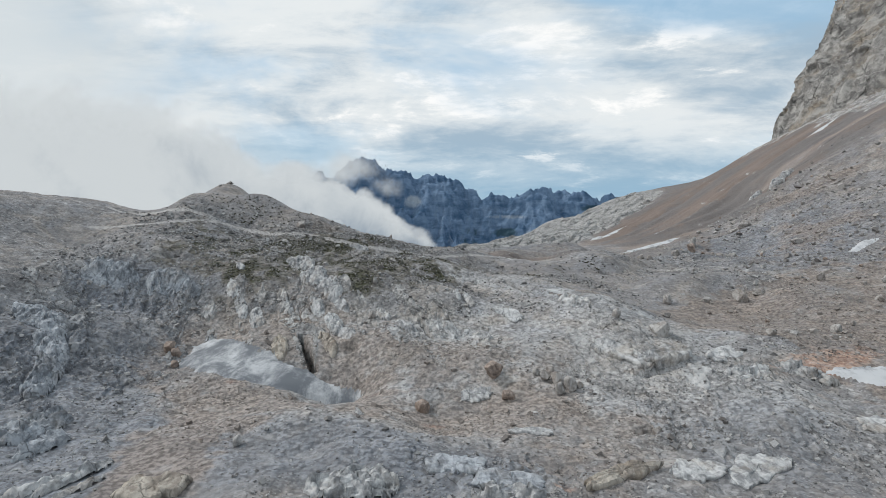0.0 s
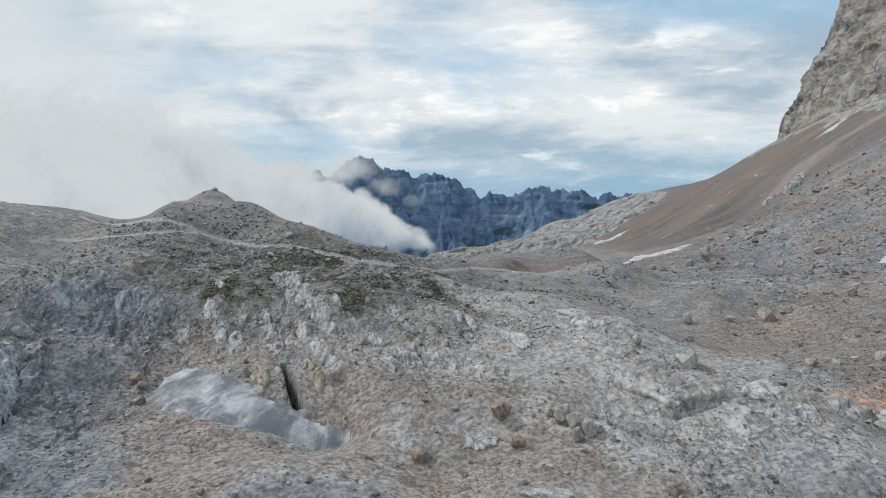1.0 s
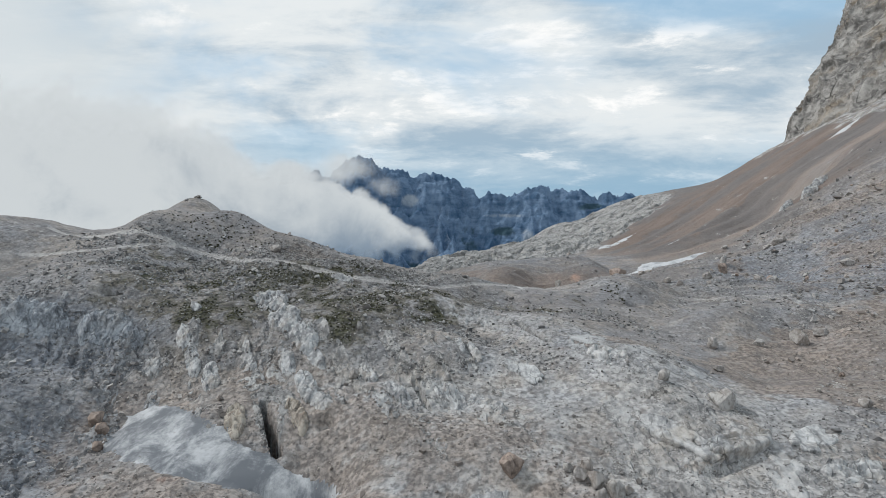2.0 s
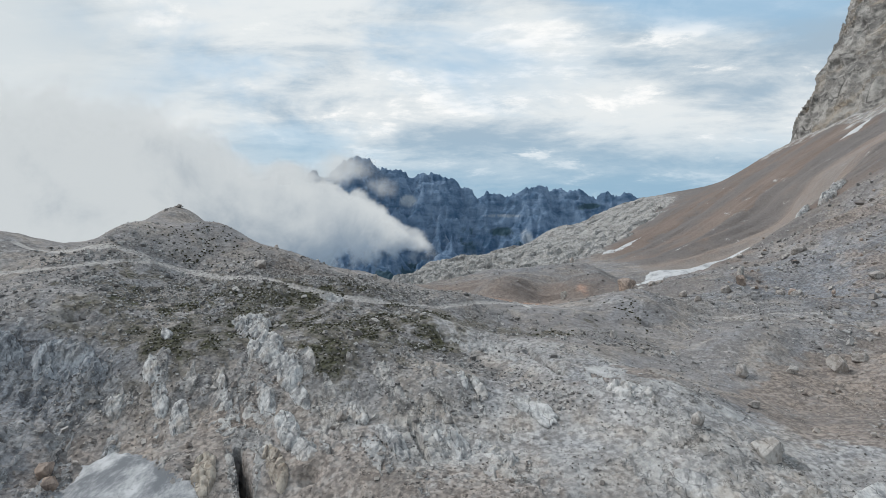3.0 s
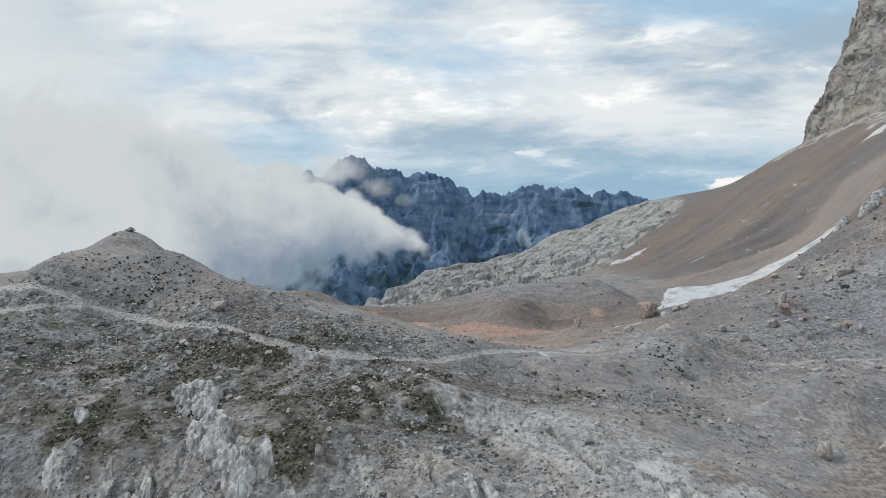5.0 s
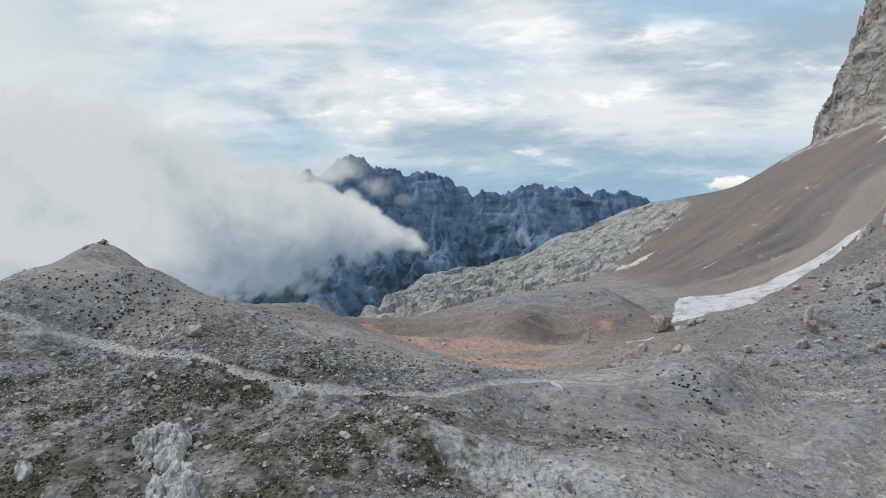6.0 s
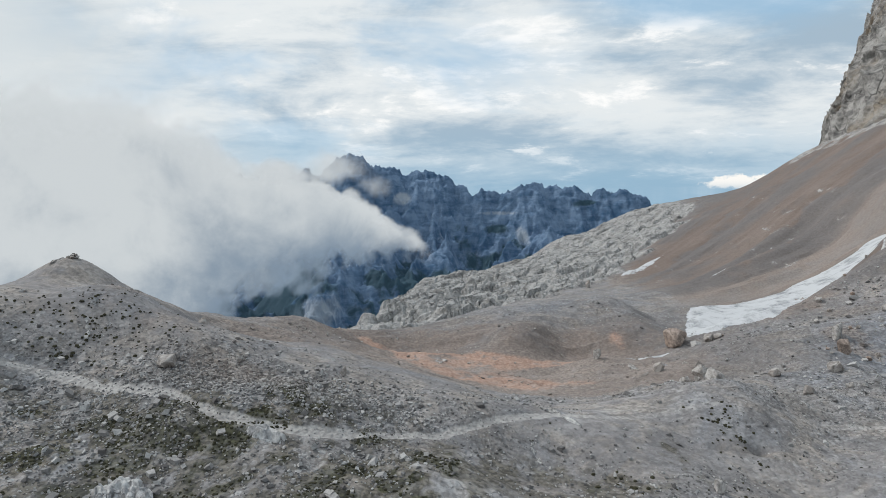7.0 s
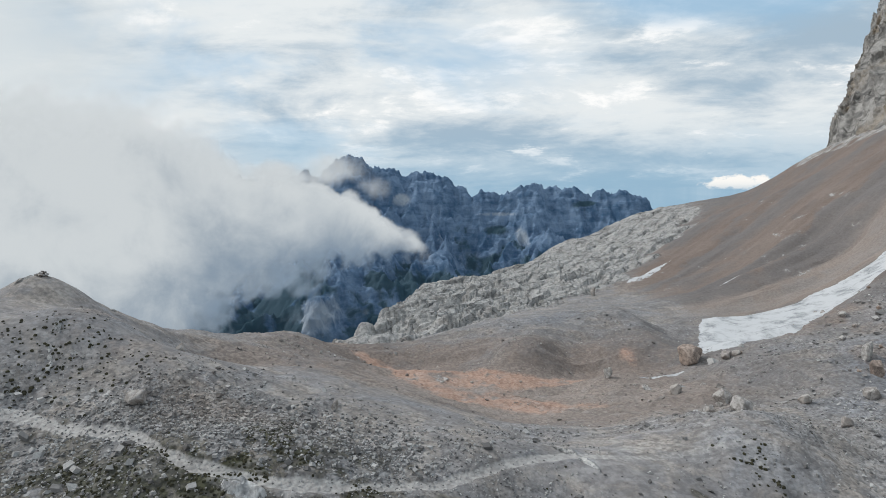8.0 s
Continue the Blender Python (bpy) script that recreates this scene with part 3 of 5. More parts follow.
CHANNEL = [(6.3, 162), (12.8, 161), (18.4, 156.3), (22.5, 152), (27, 146)]


CREST = [(1, 102.5), (6, 100), (10.5, 96.5), (14.8, 91.5), (19, 87), (23.5, 83.5), (29, 80), (35, 77)]
BROWN_FLOOR = [(-33, 70), (-20, 70.5), (-9.8, 71), (-3.3, 65), (-1, 59), (-9, 59), (-16, 56.3), (-19, 50), (-20.7, 44), (-25, 42), (-28, 54)]
BROWN_SLOPE = [(20, 88.2), (27, 87.8), (34, 82.8), (38, 78), (41, 73), (41.5, 61), (60, 48), (110, 60), (110, 112), (62, 112), (48, 104), (30, 95)]


def rockiness(x, y):
    """How far bare rock shows, 0 to 1."""
    n = fractal(x / 11, y / 11, 4, 21)
    u, v = turned(x, y, 24)
    n2 = fractal(u / 2.2, v / 6.5, 4, 25)
    n3 = fractal(u / 1.0, v / 2.2, 3, 27)
    r = 0.55 * blob(x, y, -14, 83, 17, 8, -8) + 0.55 * blob(x, y, -42, 92, 12, 6) + 1.05 * blob(x, y, -48, 68, 14, 24) + 0.5 * blob(x, y, 4, 80, 10, 7)
    r += 0.55 * blob(x, y, 24, 69, 15, 9, -25) + 0.75 * blob(x, y, 4, 45.5, 6, 4.5) + 0.3 * blob(x, y, -8, 47, 12, 7) + 0.42 * blob(x, y, 27, 52, 16, 11)
    r += 0.62 * smooth(4.6, 1.4, along(x, y, CREST)) + 0.2 * blob(x, y, 23, 47, 5, 3)
    r += 0.26 * blob(x, y, -30, 84, 22, 9) + 0.3 * blob(x, y, 19, 80, 17, 10, -30) + 0.3 * blob(x, y, 28, 62, 14, 10, -25) + 0.12 * blob(x, y, 5, 66, 22, 12) + 0.4 * blob(x, y, -15, 108.6, 3.4, 1.6)
    r = r + 0.30 * n + 0.46 * n2 + 0.22 * n3 - 0.30
    karst = smooth(0, 16, y - 206 - 0.9 * np.clip(x, 0, 60) + 6 * n) * smooth(2.0, 14.0, 0.55 * (y - 205) - (x - 2) * 0.55 + 6 * n) * smooth(150, 110, x)
    r = np.maximum(r, karst * (0.85 + 0.2 * n2))
    r = np.maximum(r, smooth(0, 8, x - 176 + 6 * n) * smooth(90, 140, y))
    r = r * (1 - 0.8 * blob(x, y, -20, 104, 20, 7)) * (1 - 0.8 * blob(x, y, -24, 60, 9, 9))
    return smooth(0.26, 0.52, r), karst


def masks(x, y):
    n = fractal(x / 9, y / 9, 4, 41)
    f = fractal(x / 2.2, y / 2.2, 4, 47)
    rock, karst = rockiness(x, y)
    # fans of scree spread from the foot of the slope: grey, tan and brown lanes
    lane = np.degrees(np.arctan2(y - 212, np.maximum(x + 30, 5))) + 0.9 * n + 0.35 * f
    run = fractal(lane / 2.2, np.hypot(x + 30, y - 212) / 60.0, 3, 51)
    fans = np.interp(lane, [-12, -4, 0, 8, 10, 14, 17, 20, 23, 26, 29, 32, 36, 40], [0.25, 0.3, 0.6, 0.6, 0.1, 0.15, 0.55, 0.95, 0.8, 0.3, 0.75, 0.9, 0.5, 0.3])
    tan = np.interp(lane, [-4, 0, 7, 9.5, 18, 20.5, 23, 26], [0, 0.75, 0.85, 0.0, 0.0, 0.3, 0.1, 0])
    warm = 0.7 * blob(x, y, -24, 65, 13, 7) + 0.6 * blob(x, y, -24, 53, 6, 9) + 0.75 * blob(x, y, 2, 58.5, 18, 6) + 0.7 * blob(x, y, 10, 48, 7, 6) + 0.5 * blob(x, y, -20, 74, 22, 6)
    warm += 0.28 * blob(x, y, 8, 62, 26, 13)
    warm += 0.55 * smooth(-2.5, 2.5, inside(x, y, BROWN_FLOOR) + 2 * f + 2 * n) + 0.35 * blob(x, y, -22, 84, 14, 5) + 0.3 * blob(x, y, 2, 74, 14, 7) + 0.5 * blob(x, y, -21, 120, 5, 3.5)
    warm += 0.85 * smooth(-2.5, 2.5, inside(x, y, BROWN_SLOPE) + 2.5 * f + 2 * n) + 0.35 * blob(x, y, -36, 129, 22, 12) + 0.3 * blob(x, y, -24, 90, 20, 8) + 0.25 * blob(x, y, -24, 80, 20, 7) + 0.35 * blob(x, y, -38, 78, 10, 8)
    dome = blob(x, y, 27, 204, 24, 13, 8)
    warm += smooth(50, 72, x) * smooth(100, 130, y) * np.where(y > 176, fans + 0.35 * run, 0.40 + 0.3 * n) * (1 - karst)
    warm += 0.8 * smooth(128, 150, y) * smooth(60, 30, x) * smooth(205, 190, y) * smooth(-60, -20, x) * (1 - 0.9 * np.clip(1.3 * dome, 0, 1))
    warm = np.clip(warm - 0.7 * blob(x, y, -35, 50, 9, 11) - 0.4 * blob(x, y, -48, 66, 12, 20) + 0.22 * n + 0.1 * f - 0.05, 0, 1)
    red = 1.1 * smooth(3.4, 0.5, along(x, y, RED_BAND) + 1.2 * f) + 0.95 * smooth(5.0, 0.8, along(x, y, RED_FLAT) + 1.8 * f) + 0.9 * blob(x, y, 35.8, 178.5, 1.6, 3.6) + 0.9 * blob(x, y, 7.5, 168.5, 7, 3.2) + 0.8 * blob(x, y, 13.5, 158, 4, 1.8) + 0.5 * blob(x, y, -3, 181, 5, 3)
    red += 0.4 * blob(x, y, 20, 156.5, 7, 1.6, -30) + 0.3 * blob(x, y, 6, 162, 28, 9, -8)
    red += 1.4 * blob(x, y, 45, 69, 8, 2.6, 22) + 0.6 * blob(x, y, -8, 68.2, 1.6, 1.0) + 0.55 * blob(x, y, -1, 59.5, 2.4, 1.4) + 0.5 * blob(x, y, -25, 69, 3, 1.0) + 0.7 * blob(x, y, 9.5, 44.2, 1.8, 1.4)
    red = np.clip(red * (0.8 + 0.5 * f), 0, 1)
    turf = 0.66 * blob(x, y, -24, 104, 17, 8, 4) + 0.48 * blob(x, y, -40, 109, 13, 6) + 0.3 * blob(x, y, -14, 106, 16, 5) + 0.30 * blob(x, y, -33, 96, 14, 8) + 0.3 * blob(x, y, 0, 106, 8, 4) + 0.52 * blob(x, y, -9, 98, 9, 7) + 0.5 * blob(x, y, -12, 113, 9, 4) + 0.5 * blob(x, y, -33, 109, 10, 6) + 0.35 * blob(x, y, -22, 107, 8, 3) + 0.3 * blob(x, y, 8, 108, 8, 4, -20)
    for cx, cy, r in ((-36.2, 98.0, 1.6), (-33.4, 96.2, 2.0), (-30.4, 95.2, 2.4), (-29.0, 93.9, 1.8), (-14.2, 114.0, 2.4), (-13, 112.4, 2.4), (-15.8, 111.8, 2.2), (-13.9, 116.0, 1.8), (-11.4, 112.0, 2.0),
                      (-6, 112.4, 1.6), (-15.0, 93.2, 2.2), (-14.2, 91.6, 2.2), (-12.2, 91.4, 2.0), (-11.3, 89.8, 1.4), (-3.0, 100.4, 2.0), (-1.4, 99.6, 1.8), (-0.2, 98.6, 1.6), (-23.4, 98.6, 1.2),
                      (-3.8, 103.5, 1.4), (-10.5, 99.1, 1.8), (-8.4, 96.4, 1.4), (-15.4, 103.6, 1.6), (-9.2, 108.0, 1.3)):
        turf = turf + 0.85 * blob(x, y, cx, cy, r * 1.2, r * 0.8, 20)
    turf += 0.55 * blob(x, y, 22, 113, 2.0, 5) + 0.5 * blob(x, y, 14, 108, 4, 2.5) + 0.5 * karst * smooth(0.25, 0.7, fractal(x / 5, y / 5, 3, 57))
    turf = np.clip(turf * (0.78 + 1.1 * f + 0.3 * n), 0, 1) * (1 - 0.75 * rock * (1 - karst))
    path = np.maximum(smooth(0.85, 0.42, along(x, y, TRAIL) * (1 + 0.25 * smooth(-30, -20, x)) + 0.25 * f) * (1 - 0.22 * smooth(-30, -22, x) - 0.35 * smooth(10, 20, x)) * (1 + 0.3 * n), 0.62 * smooth(0.75, 0.35, along(x, y, BRANCH) + 0.2 * f))
    damp = smooth(1.6, 0.5, along(x, y, CHANNEL) + 0.4 * f) + 0.55 * blob(x, y, 29, 119, 1.6, 4)
    lime = 0.65 * blob(x, y, -22, 62, 24, 14) + 0.45 * blob(x, y, -24, 84, 22, 10) + 0.3 * blob(x, y, 26, 76, 14, 12) + 0.6 * blob(x, y, 6, 57, 24, 14) + 0.5 * blob(x, y, -12, 70, 16, 8) + 0.4 * blob(x, y, 12, 82, 26, 13, -24) + 0.5 * blob(x, y, 30, 62, 18, 12, -25) + 0.6 * blob(x, y, 18, 98, 16, 7, -20) + 0.25 * blob(x, y, -42, 108, 14, 8) + 0.4 * blob(x, y, -8, 79, 16, 9) + 0.45 * blob(x, y, 26, 121, 24, 5, -3) + 1.0 * blob(x, y, 10, 160, 34, 14, -5)
    cool = 1.0 * blob(x, y, -8, 50, 12, 7.5, -12) + 0.8 * blob(x, y, 3, 46, 7, 5) + 1.3 * blob(x, y, -46, 66, 14, 23) + 1.6 * blob(x, y, -33, 50, 11, 11) + 0.6 * blob(x, y, 28, 53, 13, 13) + 1.0 * blob(x, y, -46, 92, 10, 4.5) + 0.55 * dome
    cool += 0.4 * blob(x, y, -38, 131, 12, 9) + 1.0 * blob(x, y, 74, 138, 28, 28) + 0.4 * smooth(5.5, 2.0, along(x, y, CREST))
    pale = 0.7 * blob(x, y, 20.3, 46.5, 2.6, 1.9) + 0.7 * blob(x, y, 25.5, 47.6, 3.0, 2.2) + 0.7 * blob(x, y, 38, 51.5, 2.4, 2.0) + 0.6 * smooth(0.35, 0.8, fractal(x / 3.5, y / 6.0, 4, 61)) * rock + 0.4 * blob(x, y, 2, 80, 9, 6) + 0.55 * smooth(4.6, 1.0, along(x, y, CREST))
    fan = smooth(50, 66, x - 0.1 * (y - 170)) * smooth(160, 185, y) * (1 - karst) + 0.6 * smooth(134, 150, y) * smooth(212, 196, y) * smooth(64, 50, x) * smooth(-45, -15, x)
    fan = fan * (1 - np.clip(1.1 * dome, 0, 0.95))
    lime = lime + 0.5 * smooth(4.5, 1.5, along(x, y, CREST)) + smooth(56, 66, x) * smooth(172, 186, y) * tan * (1 - karst)
    # even fine gravel: the knoll, the back of the ridge, the plateau and the basin
    calm = 1.2 * blob(x, y, -46, 133, 24, 12) + 1.1 * blob(x, y, 24, 118, 22, 9) + 0.9 * blob(x, y, -6, 132, 22, 9) + 0.6 * blob(x, y, -52, 108, 14, 8) + 0.9 * blob(x, y, 22, 100, 14, 8, -25)
    calm += 0.7 * blob(x, y, 13, 80, 9, 6, -35) + 0.6 * blob(x, y, -10, 63, 16, 6) + 0.6 * smooth(132, 142, y) + 0.6 * blob(x, y, -24, 48, 10, 6) + 0.5 * blob(x, y, 30, 92, 12, 6, -20)
    calm += 0.8 * smooth(5.0, 2.0, along(x, y, CREST)) + 0.5 * blob(x, y, 40, 84, 16, 12) + 0.5 * blob(x, y, 44, 108, 14, 10)
    calm = np.clip(calm - 0.9 * blob(x, y, -20, 117, 10, 5) - 0.8 * blob(x, y, 50, 140, 22, 26) + 0.2 * n, 0, 1) * (1 - karst)
    return rock, karst, warm, red, turf, path, np.clip(damp, 0, 1), np.clip(pale, 0, 1), np.clip(lime + 0.15 * n, 0, 1), np.clip(cool + 0.12 * n, 0, 1), np.clip(fan * (1 - rock), 0, 1), calm


def relief(x, y, rock, karst, calm):
    """Small forms on top of the land: ribs, blocks, gullies, rubble. Also how far each block stands out, and its own tone."""
    near = smooth(420, 240, y)
    z = 0.42 * fractal(x / 7, y / 7, 4, 71) + 0.30 * (ridged(x / 5 + y / 14, y / 4, 3, 73) - 0.45) + 0.11 * fractal(x / 1.5, y / 1.5, 4, 75, 0.6)
    z = z * (1 - 0.72 * calm)
    bend = 1.8 * fractal(x / 9, y / 9, 2, 79)
    u, v = turned(x + bend, y, 22)
    ribs = ridged(u / 3.0, v / 11, 5, 81) - 0.42
    j1, w1, t1 = cells(u / 2.3, v / 5.0, 91)
    j2, w2, t2 = cells(u / 0.95, v / 1.7, 95)
    j3, w3, t3 = cells(u / 0.42, v / 0.6, 99)
    block = 0.40 * ribs + 0.62 * t1 + 0.50 * t2 + 0.26 * t3 - 0.22 * smooth(0.10, 0.0, j1) - 0.20 * smooth(0.14, 0.0, j2) - 0.08 * smooth(0.16, 0.0, j3)
    rugged = 0.60 + 0.45 * blob(x, y, -48, 66, 16, 26) + 0.2 * blob(x, y, -42, 92, 12, 6)
    slabby = np.clip(blob(x, y, 20, 76, 20, 14, -30) + 1.2 * blob(x, y, 24, 47.5, 9, 5) + 0.8 * blob(x, y, -8, 47, 12, 8) + 1.2 * smooth(5.0, 2.0, along(x, y, CREST)), 0, 1.3)
    z = z + rock * (1 - karst) * (rugged - 0.28 * slabby) * block
    # karst ridge: bigger, rounder knobs split by clefts
    ku, kv = turned(x + 1.5 * bend, y, 38)
    kj, kw, kt = cells(ku / 15, kv / 8, 101)
    kj2, kw2, kt2 = cells(ku / 6.0, kv / 3.6, 105)
    knob = 2.6 * kt + 1.3 * kt2 - 1.5 * smooth(0.16, 0, kj) - 0.9 * smooth(0.2, 0, kj2) + 4.2 * (ridged(ku / 34, kv / 17, 4, 109, 0.45) - 0.4) + 0.35 * fractal(x / 4, y / 4, 3, 113)
    z = z + karst * knob
    # ledges and small gullies in the basin before the pass
    basin = smooth(128, 142, y) * smooth(222, 205, y) * smooth(80, 55, x) * smooth(-75, -45, x)
    z = z + basin * (0.7 * (ridged(x / 26, y / 7, 3, 121, 0.35) - 0.45) + 0.16 * (ridged(x / 9, y / 2.4, 3, 123, 0.5) - 0.45) + 0.14 * fractal(x / 4, y / 2.6, 4, 125, 0.6))
    # runnels down the scree
    lane = np.degrees(np.arctan2(y - 212, np.maximum(x + 30, 5)))
    run = fractal(lane / 2.0, np.hypot(x + 30, y - 212) / 60.0, 4, 51) + 0.8 * np.exp(-((lane - 12) / 1.8) ** 2)
    z = z + smooth(66, 90, x) * smooth(120, 160, y) * 0.8 * run
    # some blocks stand proud and bare, others are buried in rubble
    proud = rock * np.maximum(karst, smooth(-0.42, 0.02, block + 0.15 * fractal(x / 0.8, y / 0.8, 2, 117)))
    tone = np.where(karst > 0.5, 0.6 * kw2 + 0.4 * kw, 0.45 * w1 + 0.4 * w2 + 0.15 * w3)
    return z * (0.3 + 0.7 * near), proud, tone


OLD_SNOW = [(-34.4, 82.2), (-32.1, 83.5), (-28.4, 82.4), (-25.2, 79.6), (-22.3, 78.0), (-20.5, 76.4), (-17.3, 75.0), (-13.0, 73.4), (-10.2, 72.0), (-9.2, 70.4), (-11.2, 69.9),
            (-14.4, 70.3), (-16.7, 70.6), (-19.0, 69.8), (-21.9, 69.1), (-25.4, 69.9), (-29.7, 72.6), (-33.9, 76.2)]


def terms(x, y):
    u, v = (x + 21) / 12, (y - 74) / 8
    return [1 + 0 * u, u, v, u * v, u * u, v * v]


def bed_of_snow():
    """An even surface through the hollow that the old snow fills."""
    x, y = np.meshgrid(np.arange(-36, -8, 0.7), np.arange(65, 85, 0.7))
    ok = inside(x, y, OLD_SNOW) > -0.5
    return np.linalg.lstsq(np.stack(terms(x[ok], y[ok]), -1), land(x[ok], y[ok]), rcond=None)[0]


BED = bed_of_snow()


def snow_bed(x, y):
    return sum(c * t for c, t in zip(BED, terms(x, y)))


def ground_parts(x, y):
    rock, karst, warm, red, turf, path, damp, pale, lime, cool, fan, calm = masks(x, y)
    z = land(x, y)
    d, proud, tone = relief(x, y, rock, karst, calm)
    d = d * (1 - 0.8 * np.clip(path, 0, 1)) - 0.12 * path - 0.25 * damp
    d = d - 5.0 * smooth(0.62, 0.25, along(x, y, CREVICE) + 0.22 * smooth(77, 81, y)) + 0.5 * blob(x, y, -19.4, 78.2, 1.6, 3.0, 25) + 0.4 * blob(x, y, -16.2, 78.6, 1.5, 2.8, 25)
    d = d - 1.1 * blob(x, y, 24.0, 67.4, 2.4, 0.7, 15) + 0.9 * np.clip(1 - np.hypot(x + 48.6, y - 140.2) / 5.5, 0, 1)
    for hx, hy in HOLES:
        d = d - 1.9 * blob(x, y, hx, hy, 0.9, 0.6)
    d = d - 0.9 * smooth(0.45, 0.1, along(x, y, CRACK)) - 0.9 * smooth(0.5, 0.1, along(x, y, SLIT))
    d = d - 1.3 * blob(x, y, 31.2, 116.2, 1.0, 0.7)
    bowl = np.where((x < -4) & (x > -40) & (y > 60) & (y < 88), smooth(-0.6, 1.4, inside(x, y, OLD_SNOW)), 0.0)
    z = z + d
    z = z + bowl * (np.minimum(z, snow_bed(x, y) - 0.28) - z)
    return z, (proud, karst, warm, red, turf, path, damp, np.clip(pale + 0.55 * (tone - 0.35), 0, 1) * (1 - 0.6 * karst), lime, cool, fan, calm)


def surface(x, y):
    """The height of the ground at one place or many."""
    x, y = np.atleast_1d(np.asarray(x, float)), np.atleast_1d(np.asarray(y, float))
    return ground_parts(x, y)[0]


def spread(*legs):
    """Coordinates with a step of their own for each leg (start, end, step); a step pair grows from one to the other."""
    out = []
    for a, b, s in legs:
        if isinstance(s, tuple):
            p, ds = a, s[0]
            rate = (s[1] / s[0]) ** (1.0 / max(2, (b - a) / (0.5 * (s[0] + s[1]))))
            while p < b - 0.6 * ds:
                out.append(p)
                p, ds = p + ds, min(ds * rate, s[1])
        else:
            out.extend(np.linspace(a, b, max(2, round((b - a) / s)), endpoint=False))
    return np.array(out + [legs[-1][1]])


FINE = 0.21
xs_right = spread((0, 62, FINE), (62, 130, 0.6), (130, 262, 1.3), (262, 4600, (2.0, 260.0)))
xs_left = spread((0, 62, FINE), (62, 115, 0.6), (115, 4600, (1.5, 260.0)))
GX = np.concatenate([-xs_left[:0:-1], xs_right])
GY = np.concatenate([-spread((-36, 4600, (0.5, 260.0)))[:0:-1], spread((36, 132, FINE), (132, 212, 0.5), (212, 430, 0.8), (430, 4600, (1.5, 260.0)))])
gx, gy = np.meshgrid(GX, GY)
gz, parts_ = ground_parts(gx, gy)
ground_mesh, _ = grid_mesh("ground", gx, gy, gz)
for name_, part_ in zip(("rock", "karst", "warm", "red", "turf", "path", "damp", "pale", "lime", "cool", "fan", "calm"), parts_):
    carry(ground_mesh, name_, part_)
soften(ground_mesh)
ground_mesh.set_sharp_from_angle(angle=radians(24))
ground_mesh.materials.append(GROUND)
ground = tagged(new("ground", ground_mesh), "stony grey alpine plateau with scree, bare limestone and thin turf", "ground", kind="structure")


# ---- cliff at the head of the scree ----
def build_cliff():
    s = np.linspace(-70, 245, 400)
    h = np.linspace(-12, 150, 200)
    S, Hh = np.meshgrid(s, h)
    back = np.minimum(S, 0)
    bx = 190 + 0.06 * np.maximum(S, 0) - 0.57 * back
    by = 358 - np.maximum(S, 0) - 0.82 * back
    bz = (land(bx[0], np.minimum(by[0], 352)) - 0.3 * np.maximum(by[0] - 352, 0))[None, :] - 2
    t = smooth(55, 0, S)
    lx = 0.74 - 0.09 * t
    ly = 0.31 * t + 0.25 * smooth(0, -60, S)
    n1 = fractal(S / 46, Hh / 60, 4, 201)
    n2 = ridged((S + 0.5 * Hh) / 17, (Hh - 0.3 * S) / 34, 5, 207) - 0.45
    n3 = fractal((S + 0.5 * Hh) / 5, (Hh - 0.4 * S) / 8, 4, 213)
    j, who, top = cells((S + 0.6 * Hh) / 7, (Hh - 0.4 * S) / 16, 219)
    j2, _, top2 = cells((S + 0.6 * Hh) / 2.6, (Hh - 0.4 * S) / 5, 223)
    push = 4.5 * n1 * smooth(0, 14, np.abs(S) + 5) - 5.5 * n2 + 0.5 * n3 + 2.8 * top + 0.7 * top2 - 1.6 * smooth(0.12, 0, j)
    push = push * smooth(-12, 12, Hh)
    nose = -5.0 * np.exp(-((S - 3) / 14) ** 2 - ((Hh - 42) / 15) ** 2)
    X = bx + lx * Hh + push * 0.75 + nose
    Y = by + ly * Hh + push * 0.35 * t
    Z = bz + Hh - 0.45 * push
    me, _ = grid_mesh("cliff", X, Y, Z)
    soften(me)
    me.materials.append(CLIFF)
    tagged(new("cliff", me), "steep grey limestone cliff with ochre stains above the scree", "cliff", kind="structure")


build_cliff()


# ---- far range across the valley ----
def skyline(a):
    """Height of the crest over the eye, as a slope, by the slope sideways."""
    at = [-0.60, -0.42, -0.30, -0.245, -0.20, -0.17, -0.15, -0.133, -0.11, -0.095, -0.087, -0.075, -0.055, -0.04, -0.0315, -0.02, -0.008, 0.01, 0.024, 0.04,
          0.0565, 0.075, 0.098, 0.125, 0.145, 0.158, 0.175, 0.20, 0.225, 0.2465, 0.275, 0.295, 0.318, 0.337, 0.353, 0.40, 0.55]
    up = [0.010, 0.020, 0.028, 0.026, 0.030, 0.034, 0.050, 0.057, 0.053, 0.044, 0.0385, 0.040, 0.034, 0.029, 0.032, 0.034, 0.036, 0.028, 0.021, 0.009,
          -0.001, 0.001, -0.003, 0.003, 0.008, 0.0135, 0.010, 0.006, 0.003, 0.000, -0.004, 0.001, -0.008, -0.018, -0.032, -0.060, -0.10]
    return np.interp(a, at, up)


